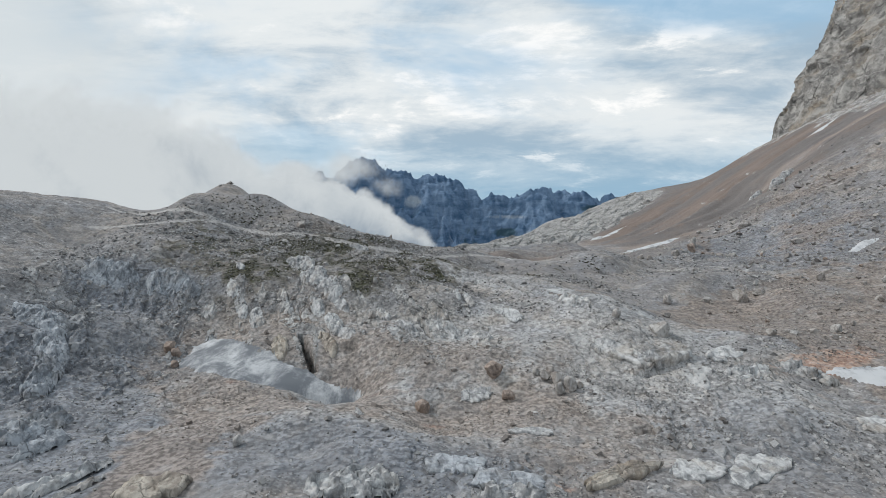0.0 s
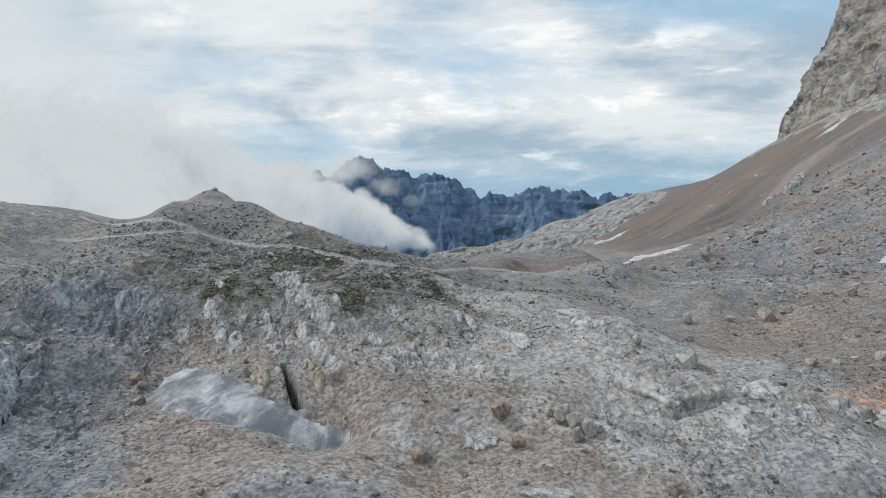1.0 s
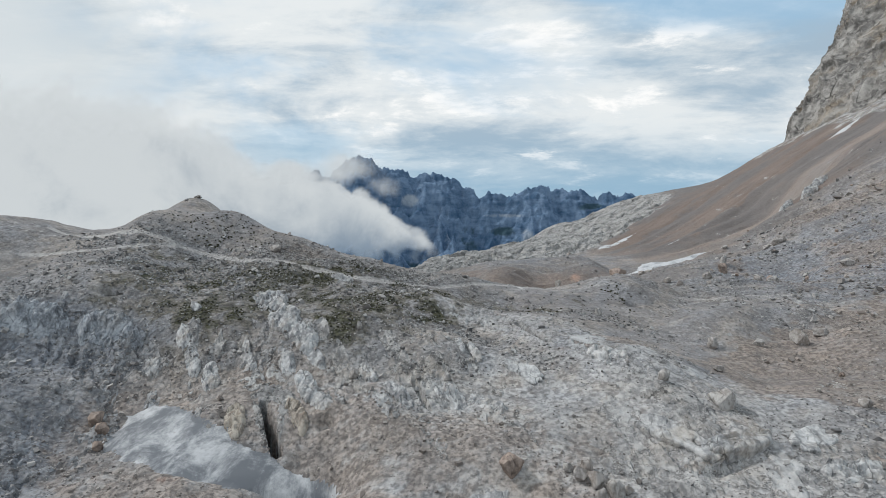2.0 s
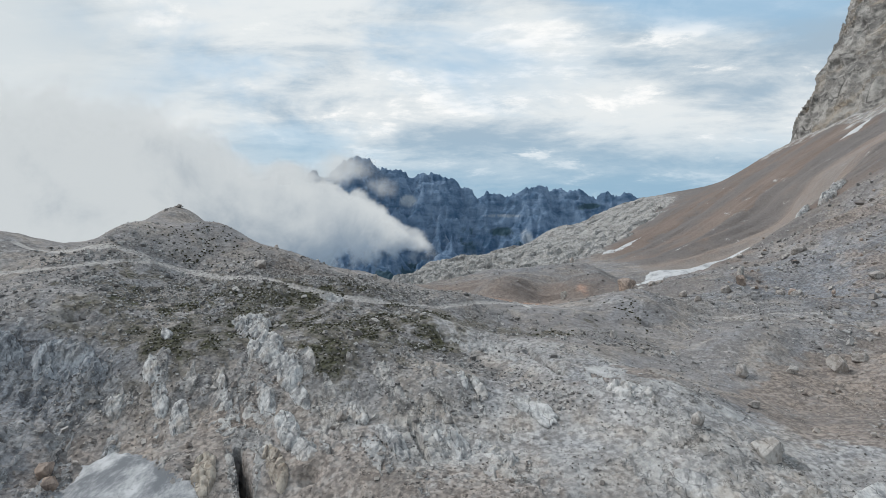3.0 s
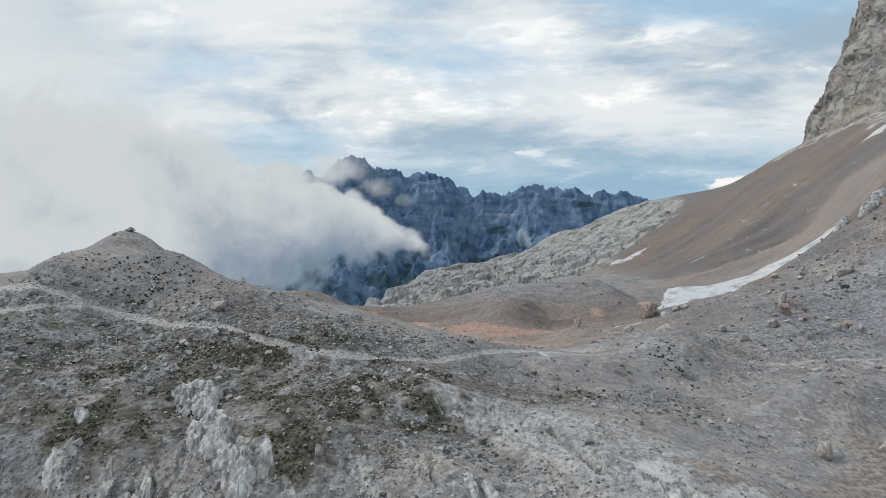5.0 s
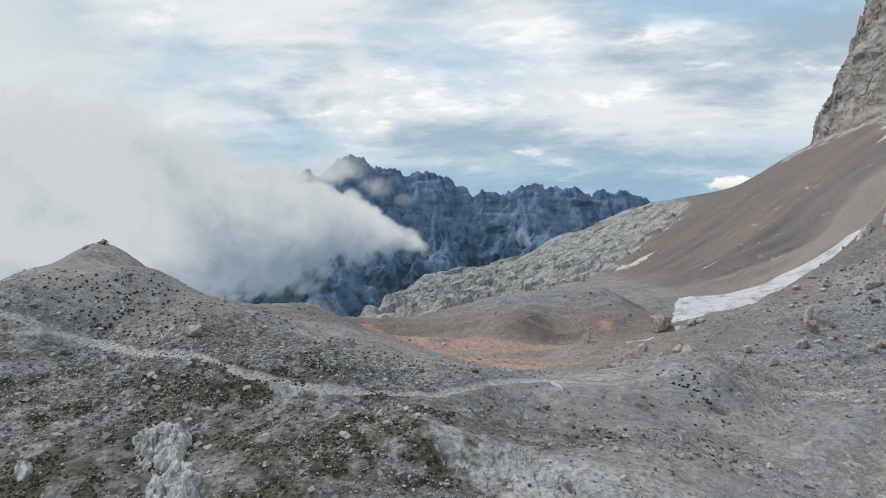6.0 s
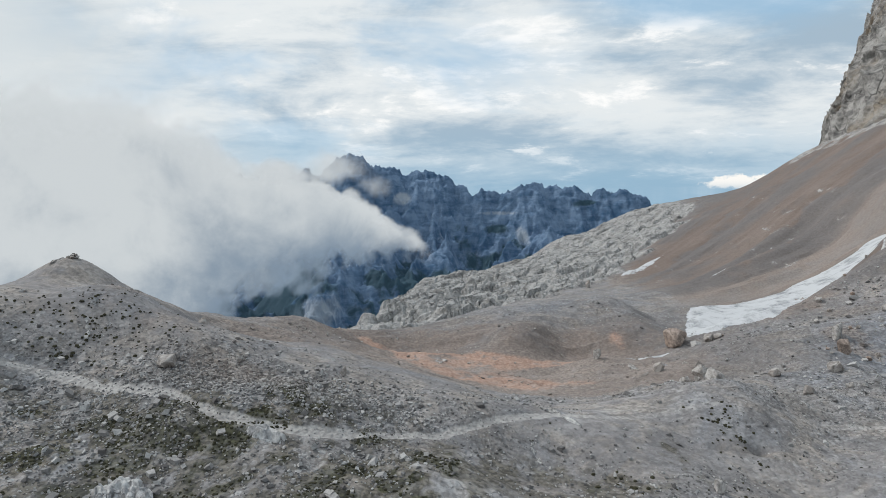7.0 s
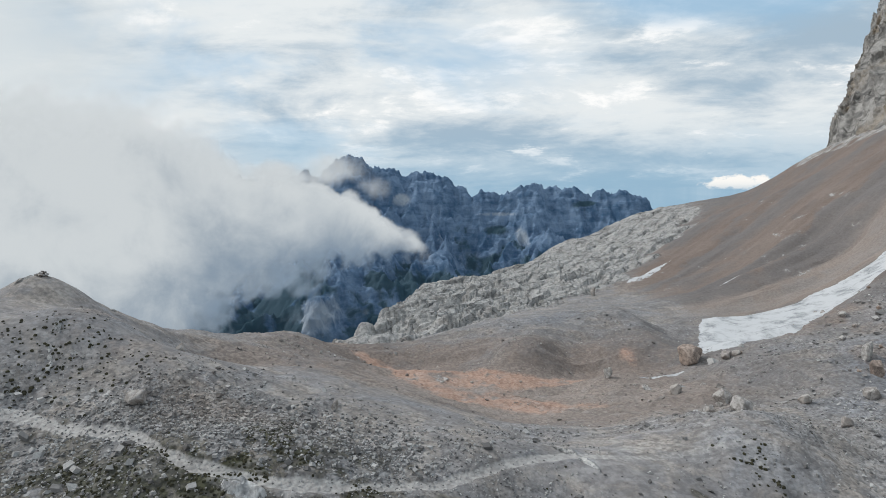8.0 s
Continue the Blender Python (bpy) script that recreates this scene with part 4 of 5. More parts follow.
def build_range():
    a = np.linspace(-0.60, 0.50, 640)
    depth = np.concatenate([np.linspace(2050, 3650, 250), np.linspace(3660, 4250, 20)])
    A, Y = np.meshgrid(a, depth)
    crest_y = 3560 + 90 * fractal(A * 9, A * 0 + 3.1, 3, 301)
    X = A * 3600
    crest = skyline(A) * crest_y + 10
    crest += 40 * (ridged(X / 110, X * 0 + 0.5, 5, 303, 0.6) - 0.55)
    run = crest_y - Y
    f = np.maximum(run, 0)
    wx = X + 90 * fractal(X / 500, Y / 500, 3, 305)
    # broad buttresses with gullies between them, cut by narrower chutes
    spurs = ridged((wx - 0.35 * Y) / 520, Y / 1100, 5, 307, 0.45)
    chute = ridged((wx + 0.4 * Y) / 190, (Y - 0.3 * wx) / 420, 4, 311, 0.5)
    down = 1.05 * np.minimum(f, 260) + 0.55 * np.maximum(f - 260, 0) - 360 * smooth(0, 360, f) * (spurs - 0.45) - 62 * smooth(0, 120, f) * (chute - 0.45)
    down = down + 16 * fractal(X / 60, Y / 60, 5, 313, 0.68) - 14 * smooth(0, 60, f) * (ridged((wx - 0.5 * Y) / 70, (Y + 0.5 * wx) / 130, 3, 317) - 0.45)
    # bedding: the walls step down in dipping bands
    bed = (down + 0.22 * X + 26 * fractal(X / 300, Y / 300, 3, 315)) / 58
    down = down + 15 * (smooth(0.25, 0.75, bed % 1.0) - (bed % 1.0))
    Z = crest - down - 1.5 * np.maximum(-run, 0)
    # a nearer buttress under the cloud
    but = -330 - 0.8 * np.abs(X + 560 + 0.25 * (Y - 2700)) - 0.7 * np.maximum(2780 - Y, 0) - 0.5 * np.maximum(Y - 2950, 0)
    but += 70 * (ridged(X / 330, Y / 420, 4, 321, 0.45) - 0.45) + 8 * fractal(X / 50, Y / 50, 4, 323, 0.6)
    Z = np.maximum(Z, but)
    Z = np.maximum(Z, -720 + 20 * fractal(X / 200, Y / 200, 3, 325))
    lowz = smooth(-170, -420, Z + 70 * fractal(X / 200, Y / 200, 4, 331))
    hollow = smooth(0.42, 0.18, spurs) + 0.8 * smooth(0.38, 0.15, chute)
    scree = 0.75 * hollow * smooth(140, 330, f) + 1.1 * blob(A, Z, -0.047, -35, 0.017, 42, 0) + 0.9 * blob(A, Z, 0.10, -118, 0.045, 15) + 0.95 * blob(A, Z, 0.13, -235, 0.012, 60)
    scree = scree * smooth(-460, -300, Z) + 1.0 * blob(A, Z, -0.128, -470, 0.030, 75)
    green = lowz * (0.7 + 0.4 * fractal(X / 120, Y / 120, 3, 335)) * (1 - 0.6 * np.clip(scree, 0, 1)) + 0.8 * blob(A, Z, 0.095, -205, 0.03, 35) + 0.8 * blob(A, Z, 0.24, -70, 0.03, 26)
    me, _ = grid_mesh("mountain_range", X, Y, Z)
    carry(me, "scree", np.clip(scree, 0, 1.1))
    carry(me, "green", np.clip(green, 0, 1))
    soften(me)
    # distance haze comes from the blue in this material
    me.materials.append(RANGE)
    tagged(new("mountain_range", me), "jagged limestone peaks with pale scree fans across the valley, painted haze-blue", "mountain", kind="structure")


build_range()


# ---- cloud bank in the valley: a stack of soft veils far behind the plateau ----
def build_clouds():
    u = np.linspace(-0.75, 0.12, 200)
    v = np.linspace(-0.42, 0.34, 170)
    U, V = np.meshgrid(u, v)
    top = np.interp(u, [-0.75, -0.45, -0.36, -0.30, -0.22, -0.17, -0.13, -0.09, -0.045, 0.0, 0.03], [0.16, 0.13, 0.09, 0.050, 0.022, 0.012, 0.004, -0.022, -0.058, -0.092, -0.125])
    low = np.interp(u, [-0.75, -0.50, -0.42, -0.33, -0.25, -0.16, -0.08, 0.0, 0.03], [-0.42, -0.36, -0.25, -0.175, -0.125, -0.108, -0.108, -0.105, -0.105])
    for k, far in enumerate((1150, 1420, 1700, 2000, 2200)):
        edge = 0.022 * fractal(U * 15, V * 15, 5, 401 + 9 * k, 0.55)
        puff = 0.030 * (ridged(U * 11, V * 13, 4, 471 + 5 * k, 0.5) - 0.5)
        over, under = top[None, :] - V + 0.6 * edge - puff, V - low[None, :] + 2.6 * edge
        blur = 0.024 + 0.17 * smooth(-0.20, -0.48, U)
        d = np.minimum(smooth(-0.012 - 0.12 * smooth(-0.24, -0.48, U), blur, over), smooth(-0.05, 0.10, under))
        d = d * smooth(0.045, -0.04, U + edge)
        wisp = 0.70 * blob(U, V, -0.155, 0.040, 0.050, 0.032) + 0.85 * blob(U, V, -0.245, 0.028, 0.055, 0.026) + 0.34 * blob(U, V, -0.085, 0.012, 0.035, 0.03) + 0.35 * blob(U, V, -0.24, -0.19, 0.09, 0.05)
        d = np.maximum(d * 1.15, wisp * (0.8 + 0.4 * fractal(U * 20, V * 20, 3, 431 + k)))
        d = d * smooth(-0.42, -0.36, V) * smooth(0.34, 0.22, V)
        lift = np.clip(1 - (top[None, :] - V) / np.maximum(top - low, 0.05)[None, :] * 1.2 + 0.1, 0, 1)
        lift = np.maximum(lift, smooth(-0.24, -0.48, U) * smooth(-0.34, -0.08, V))
        lift = lift * (0.6 + 0.4 * smooth(-0.22, -0.03, V))
        me, _ = grid_mesh("cloud_bank", U, 0 * U + 1.0 + 0.03 * fractal(U * 5, V * 5, 2, 451 + k), V)
        carry(me, "veil", d)
        carry(me, "lift", lift)
        soften(me)
        me.materials.append(CLOUD)
        ob = tagged(new("cloud_bank", me), "soft white cloud bank hanging in the valley", "cloud", kind="structure")
        ob.matrix_world = Matrix.LocRotScale((0, 0, 6), None, (far, far, far))


build_clouds()

# ---- things lying on the ground ----


def facet(seed, subdiv, flat=1.0, planes=11, rough=0.06):
    """A broken block: a ball cut by random planes, then weathered."""
    rng = np.random.default_rng(seed)
    bm = bmesh.new()
    bmesh.ops.create_icosphere(bm, subdivisions=subdiv, radius=1.0)
    co = np.array([v.co for v in bm.verts])
    faces = np.array([[v.index for v in f.verts] for f in bm.faces])
    bm.free()
    nrm = rng.normal(size=(planes, 3))
    nrm /= np.linalg.norm(nrm, axis=1)[:, None]
    off = rng.uniform(0.52, 0.82, planes)
    dots = np.maximum(co @ nrm.T, 1e-3)
    r = np.minimum(1.0, (off / dots).min(1))
    pts = co * r[:, None]
    if rough:
        n = fractal(pts[:, 0] * 2.2 + pts[:, 2] * 1.3 + seed, pts[:, 1] * 2.2 - pts[:, 2] * 1.7, 4, seed % 97)
        pts = pts * (1 + rough * n)[:, None]
    pts[:, 2] *= flat
    return pts, faces


def boulder_mesh(seed, mat, flat=0.75, name="boulder"):
    pts, faces = facet(seed, 4, flat, 13, 0.07)
    me = raw_mesh(name, pts, faces)
    soften(me)
    me.set_sharp_from_angle(angle=radians(38))
    me.materials.append(mat)
    return me


BOULDERS = [boulder_mesh(500 + i, BOULDER, 0.62 + 0.05 * (i % 5)) for i in range(9)]
REDS = [boulder_mesh(540 + i, RED_BOULDER, 0.7) for i in range(3)]


def boulder(x, y, w, h, label, red=False, turn=None, name="boulder", group="boulders on the slope", sink=0.28):
    rng = random.Random(int(x * 31 + y * 57))
    me = rng.choice(REDS if red else BOULDERS)
    ob = tagged(new(name, me), label, "rock", group)
    z = float(surface(x, y)[0])
    span = np.array([v.co for v in me.vertices])
    span = span.max(0) - span.min(0)
    rx, rz = 2 * w / (span[0] + span[1]), h / (span[2] * (1 - 0.8 * sink))
    spin = rng.uniform(0, 360) if turn is None else turn
    ob.matrix_world = pose(x, y, z + 0.5 * h - 0.4 * sink * h, rng.uniform(-14, 14), rng.uniform(-14, 14), spin) @ Matrix.Diagonal((rx, rx * rng.uniform(0.75, 1.0), rz, 1))
    return ob


BROWN, GREY = "weathered brown-grey limestone boulder resting on scree", "pale grey angular limestone boulder on the rubble"
boulder(44.6, 171.4, 4.6, 3.0, "large reddish-brown boulder beside the snow patch", True)
boulder(28.6, 166, 1.6, 1.9, "upright grey boulder standing on reddish ground")
boulder(49.8, 168, 2.1, 1.7, GREY)
boulder(50.9, 166.9, 1.3, 1.0, GREY)
for bx_, by_, bw_, bh_ in ((38.6, 146, 2.4, 1.8), (35.5, 135.3, 2.8, 1.9), (31, 133.6, 1.5, 1.0), (43.9, 128.9, 1.5, 1.2), (45.1, 138.3, 1.4, 1.2), (52.6, 136.9, 2.2, 1.5),
                           (50, 101.3, 2.3, 2.0), (37.1, 99.8, 1.6, 1.3), (33.2, 89.2, 1.4, 0.8), (43.8, 100.5, 1.5, 0.9), (77.9, 157.8, 2.9, 2.1), (64, 133.7, 2.5, 1.4), (61.8, 136, 1.6, 1.2),
                           (77.4, 133, 2.7, 1.3), (62.2, 151.6, 1.9, 2.6), (52.5, 80, 1.5, 1.0), (66.3, 105.9, 2.0, 1.4), (53.5, 102.5, 2.2, 1.1), (41.4, 75.6, 1.4, 0.9)):
    boulder(bx_, by_, bw_, bh_, BROWN)
boulder(59.6, 146, 2.3, 2.2, "rusty red boulder among smaller stones", True)
boulder(5.8, 67.8, 2.2, 1.8, "tan-brown boulder at the foot of the rock face", True)
boulder(7.1, 64.2, 1.4, 1.0, "tan-brown boulder at the foot of the rock face", True)
for bx_, by_, bw_, bh_ in ((12.6, 66.2, 1.6, 1.4), (13.8, 64.7, 1.4, 1.4), (11.5, 67, 1.3, 1.1), (12.5, 64.2, 1.2, 1.2), (12.3, 68.3, 1.2, 0.9), (14, 66.5, 1.0, 0.9), (10.6, 68, 0.9, 0.8), (14.9, 65.1, 0.9, 0.8)):
    boulder(bx_, by_, bw_, bh_, "pale grey boulder in a heap of blocks", group="heap of blocks")
boulder(-2.2, 63.3, 1.7, 1.4, "reddish block in a hollow of brown earth", True)
boulder(-17.8, 51, 0.95, 0.9, GREY)
boulder(18.9, 55.5, 1.2, 0.9, GREY)
boulder(20, 55.1, 1.0, 0.8, GREY)
boulder(-35, 78.2, 1.6, 1.1, "ochre-stained block beside the old snow", True)
boulder(-36.6, 80.3, 1.9, 1.5, "ochre-stained block beside the old snow", True)
boulder(-34.1, 75.8, 1.1, 0.8, "ochre-stained block beside the old snow", True)
boulder(-27.5, 119, 2.1, 1.4, GREY)
boulder(-28.2, 130.6, 1.0, 0.9, GREY)
boulder(-10.7, 123.7, 0.6, 1.1, "dark upright stone on the boulder field")
boulder(51.9, 263.7, 1.6, 2.8, "upright grey rock on the scree")
boulder(23.5, 108.4, 1.0, 1.0, GREY)
boulder(22.9, 79.4, 1.2, 1.2, GREY)
boulder(27.5, 76, 2.6, 1.4, GREY)
boulder(-10.3, 91.8, 0.9, 1.0, GREY)
boulder(-9.9, 84.3, 1.1, 1.0, GREY)


# looser boulders strewn over the scree and the basin
strewn = random.Random(21)
count_ = 0
while count_ < 110:
    sx_, sy_ = strewn.uniform(34, 112), strewn.uniform(72, 190)
    if sx_ < 0.24 * (sy_ - 150) + 58 and strewn.random() < 0.7:
        continue
    size_ = min(0.55 * strewn.uniform(0.02, 1) ** -0.4, 1.7)
    boulder(sx_, sy_, size_, size_ * strewn.uniform(0.6, 0.85), "brownish limestone boulder strewn on the scree", strewn.random() < 0.25, group="boulders strewn on the scree")
    count_ += 1


# ---- stacked marker stones on the knoll ----
def build_cairn(x, y):
    z = float(surface(x, y)[0])
    cairn = tagged(new("cairn"), "small cairn of grey stones on the knoll", "cairn")
    cairn.location = (x, y, z)
    bpy.context.view_layer.update()
    rng = random.Random(3)
    # courses of stones: five at the foot, three on them, one on top
    for course, (many, ring, up, size) in enumerate(((5, 0.50, 0.06, 0.40), (3, 0.24, 0.28, 0.32), (1, 0.0, 0.46, 0.22))):
        for i in range(many):
            ang = 6.28 * i / many + 0.5 * course
            st = new("stone", BOULDERS[(i + 2 * course) % 9])
            st.parent = cairn
            st.matrix_local = pose(ring * math.cos(ang), ring * math.sin(ang), up, 0, 0, 360 * rng.random()) @ Matrix.Diagonal((size, size * 0.85, size * 0.75, 1))
    return cairn


build_cairn(-48.6, 140.2)


# ---- rock ribs and slabs that stand out of the slope ----
def rib(x, y, long, wide, tall, turn, label="pale grey limestone rib standing out of the slope", name="rock_outcrop"):
    """A rib of bedrock: a broken, blocky crest that grows out of the slope along its long axis."""
    seed = int(abs(x * 13 + y * 7)) + 600
    L, W = long * 1.25, wide * 1.5
    U, V = np.meshgrid(np.arange(-L, L, 0.13), np.arange(-W, W, 0.13))
    c, s = math.cos(radians(turn)), math.sin(radians(turn))
    X, Y = x + c * U - s * V, y + s * U + c * V
    ragged = 0.30 * fractal(U / 1.6, V / 1.1, 4, seed)
    p = 1 - (np.abs(U) / long) ** 2.4 - (np.abs(V) / wide) ** 2.0 + ragged
    j1, w1, t1 = cells(U / 1.5, V / 0.75, seed + 3)
    j2, w2, t2 = cells(U / 0.55, V / 0.40, seed + 9)
    crest = np.clip(p, 0, 1) ** 0.55 * (0.75 + 0.3 * V / wide)
    broken = 0.62 * t1 + 0.26 * t2 - 0.22 * smooth(0.12, 0, j1) - 0.10 * smooth(0.14, 0, j2) + 0.05 * fractal(U / 0.4, V / 0.4, 2, seed + 5)
    base = land(X, Y)
    full = surface(X, Y).reshape(X.shape)
    Z = np.where(p > 0, np.maximum(0.5 * (base + full), full - 0.12) + tall * crest + np.clip(3 * p, 0, 1) * broken * min(1.0, 0.35 + 0.45 * wide), full - 0.3)
    ok = p > -0.14
    keep = ok[:-1, :-1] & ok[1:, :-1] & ok[:-1, 1:] & ok[1:, 1:]
    me, _ = grid_mesh(name, X - x, Y - y, Z - float(base.mean()), keep)
    soften(me)
    me.set_sharp_from_angle(angle=radians(50))
    me.materials.append(OCHRE if label.startswith(("ochre", "tan")) else BLUEISH if label.startswith(("blue", "broad")) else OUTCROP)
    ob = tagged(new(name, me), label, "rock outcrop", "limestone ribs")
    ob.location = (x, y, float(base.mean()))
    return ob


# long axis: degrees from straight right; the ribs run down the fall of the slope
rib(-23.6, 100.6, 3.4, 2.2, 0.9, -64, "large pale limestone rib with fractured surface on the turf slope")
rib(-20.4, 95.4, 3.6, 1.9, 1.2, -60, "large pale limestone rib with fractured surface on the turf slope")
rib(-17.0, 90.6, 3.4, 1.2, 0.9, -55)
rib(-14.9, 87.6, 2.4, 0.8, 0.7, -52)
rib(-18.2, 87.4, 2.6, 0.9, 0.7, -60)
rib(-15.2, 83.4, 2.8, 1.1, 0.8, -58)
rib(-13.0, 80.4, 2.2, 0.9, 0.7, -55)
rib(-23.9, 90.4, 1.6, 0.55, 0.6, -62)
rib(-22.4, 87.8, 1.5, 0.6, 0.6, -64)
rib(-31.8, 91.4, 1.9, 1.0, 0.6, -62)
rib(-29.6, 88.6, 2.2, 0.9, 0.6, -60)
rib(-26.6, 86.0, 2.4, 1.0, 0.7, -64)
rib(-34.4, 88.4, 1.8, 0.8, 0.6, -60)
rib(-32.2, 96.4, 1.1, 0.7, 0.7, -60, "pale block of limestone in dark turf")
rib(-42.4, 93.2, 3.4, 2.0, 1.1, 4, "broad grey limestone hump broken into blocks")
rib(-51.0, 92.6, 4.2, 2.2, 1.2, 10, "broad grey limestone hump broken into blocks")
rib(-38.4, 92.2, 1.8, 1.2, 0.9, -20, "broad grey limestone hump broken into blocks")
rib(-21.4, 78.6, 2.4, 1.1, 1.0, -66, "ochre limestone rib beside a dark crevice")
rib(-15.2, 79.2, 2.8, 0.9, 0.9, -62, "ochre limestone rib beside a dark crevice")
rib(3.6, 87.8, 1.7, 0.7, 0.8, -70)
rib(2.0, 88.4, 1.4, 0.5, 0.6, -72)
rib(0.5, 81.6, 3.2, 1.3, 0.6, -58)
rib(4.6, 79.2, 2.8, 1.2, 0.6, -54)
rib(-4.7, 80.2, 3.0, 1.0, 0.6, -62)
rib(-8.4, 84.6, 2.0, 0.8, 0.5, -58)
rib(18.6, 84.8, 2.6, 1.4, 0.6, -42)
rib(-15.0, 108.6, 1.8, 0.8, 0.4, -12)
rib(33.6, 65.2, 3.0, 1.4, 0.8, -15)
rib(-28.9, 46.3, 3.4, 0.6, 0.8, 68)
rib(-31, 44.5, 2.6, 0.5, 0.7, 66)
rib(-27.6, 44.3, 2.2, 0.5, 0.6, 64)
rib(-38.6, 55.8, 4.2, 1.5, 1.4, 75, "blue-grey jagged limestone rib in the rocky slope")
rib(-45, 67.5, 4.6, 1.6, 1.3, -75, "blue-grey jagged limestone rib in the rocky slope")
rib(-47.7, 72.9, 4.0, 1.8, 1.3, -50, "blue-grey jagged limestone rib in the rocky slope")
rib(-51.8, 77.5, 4.6, 2.0, 1.4, -20, "blue-grey jagged limestone rib in the rocky slope")
rib(-35.2, 52.1, 3.0, 1.0, 1.1, 78, "blue-grey jagged limestone rib in the rocky slope")
rib(-7, 44.5, 3.6, 1.8, 0.7, 15)
rib(4.8, 42.6, 3.2, 1.5, 0.6, -10)
rib(40.1, 66.6, 3.2, 1.3, 0.7, -30)
rib(91.6, 180.4, 2.4, 1.0, 2.4, 35, "dark weathered rock tooth on the edge of the scree bank")
rib(93.6, 182.6, 1.8, 0.9, 2.6, 20, "dark weathered rock tooth on the edge of the scree bank")
rib(98.9, 181.6, 3.4, 1.4, 3.0, 30, "dark weathered rock tooth on the edge of the scree bank")
rib(103.0, 184.4, 2.6, 1.4, 2.6, 20, "dark weathered rock tooth on the edge of the scree bank")


# ---- slabs and shelves with an undercut edge ----
def slab(x, y, long, wide, thick, turn, tilt, label, up=0.0):
    """A flat piece of bedrock: uneven top, broken rim, hollow underneath at the rim."""
    seed = int(abs(x * 17 + y * 5)) + 60
    a = np.linspace(0, 2 * math.pi, 64, endpoint=False)
    rim = 1 + 0.22 * fractal(np.cos(a) * 1.6 + seed, np.sin(a) * 1.6, 3, seed) + 0.10 * fractal(np.cos(a) * 5 + seed, np.sin(a) * 5, 2, seed + 1)
    square = (np.abs(np.cos(a)) ** 3 + np.abs(np.sin(a)) ** 3) ** (-1 / 3)
    rings = [(0.0, 0), (0.2, 0), (0.4, 0), (0.6, 0), (0.75, 0), (0.87, -0.02), (0.95, -0.08), (1.0, -0.22), (1.0, -0.45), (0.93, -0.7), (0.86, -1.0), (0.8, -1.8)]
    R = np.array([r for r, d in rings])[:, None] * (rim * square)[None, :]
    D = np.array([d for r, d in rings])[:, None] * thick + 0 * R
    U, V = R * long * np.cos(a)[None, :], R * wide * np.sin(a)[None, :]
    j, w, t = cells(U / 1.1 + seed, V / 0.8, seed + 5)
    D = D + 0.22 * thick * t + 0.10 * fractal(U / 0.7, V / 0.7, 4, seed + 7) - 0.12 * thick * smooth(0.10, 0.0, j) + tilt * V
    c, s = math.cos(radians(turn)), math.sin(radians(turn))
    X, Y = c * U - s * V, s * U + c * V
    lay = land(x + X, y + Y)
    level = float(land(np.array([x]), np.array([y]))[0])
    top = float(np.percentile(surface(x + X, y + Y).reshape(X.shape) - lay, 70))
    Z = lay - level + top + 0.45 * thick + up + D
    close = [np.concatenate([q, q[:, :1]], 1) for q in (X, Y, Z)]
    me, _ = grid_mesh("flat_rock", *close)
    soften(me)
    me.set_sharp_from_angle(angle=radians(45))
    me.materials.append(OCHRE if label.startswith("tan") else BLUEISH if label.startswith("blue") else OUTCROP)
    ob = tagged(new("flat_rock", me), label, "rock", "flat bedrock pieces")
    ob.location = (x, y, level)
    return ob


SHELF = "pale limestone shelf with a dark overhang on the stony slope"
FLAT = "smooth pale limestone slab bare of gravel"
slab(20.2, 72.0, 2.6, 1.0, 0.9, -48, 0.05, SHELF, 0.30)
slab(22.6, 69.4, 2.0, 0.8, 0.8, -55, 0.05, SHELF, 0.25)
slab(26.0, 69.2, 3.1, 1.0, 1.0, 12, 0.10, SHELF, 0.50)
slab(33.0, 70.4, 2.2, 1.3, 0.6, 25, 0.05, SHELF)
slab(14.2, 46.3, 4.0, 0.75, 0.8, 28, 0.15, "tan tilted limestone slab lying on rubble", 0.2)
slab(20.7, 47.7, 2.4, 1.6, 0.5, 20, 0.0, FLAT)
slab(25.5, 47.9, 3.1, 1.7, 0.5, 38, 0.0, FLAT)
slab(40.6, 54.9, 2.2, 1.6, 0.5, 10, 0.0, FLAT)
slab(-21.6, 43.7, 2.3, 1.5, 1.0, 8, 0.1, "tan block of limestone at the edge of brown earth", 0.1)
slab(5.1, 44.8, 2.6, 1.6, 0.6, -15, 0.0, "blue-grey limestone slab broken along its joints")
slab(1, 47.1, 2.2, 1.5, 0.6, 10, 0.0, "blue-grey limestone slab broken along its joints")
slab(3.6, 65.4, 1.6, 1.0, 0.4, 0, 0.0, FLAT)
slab(7.9, 55.2, 2.0, 0.9, 0.4, -20, 0.0, FLAT)
slab(9.2, 85.0, 2.6, 1.2, 0.5, -50, 0.0, FLAT)


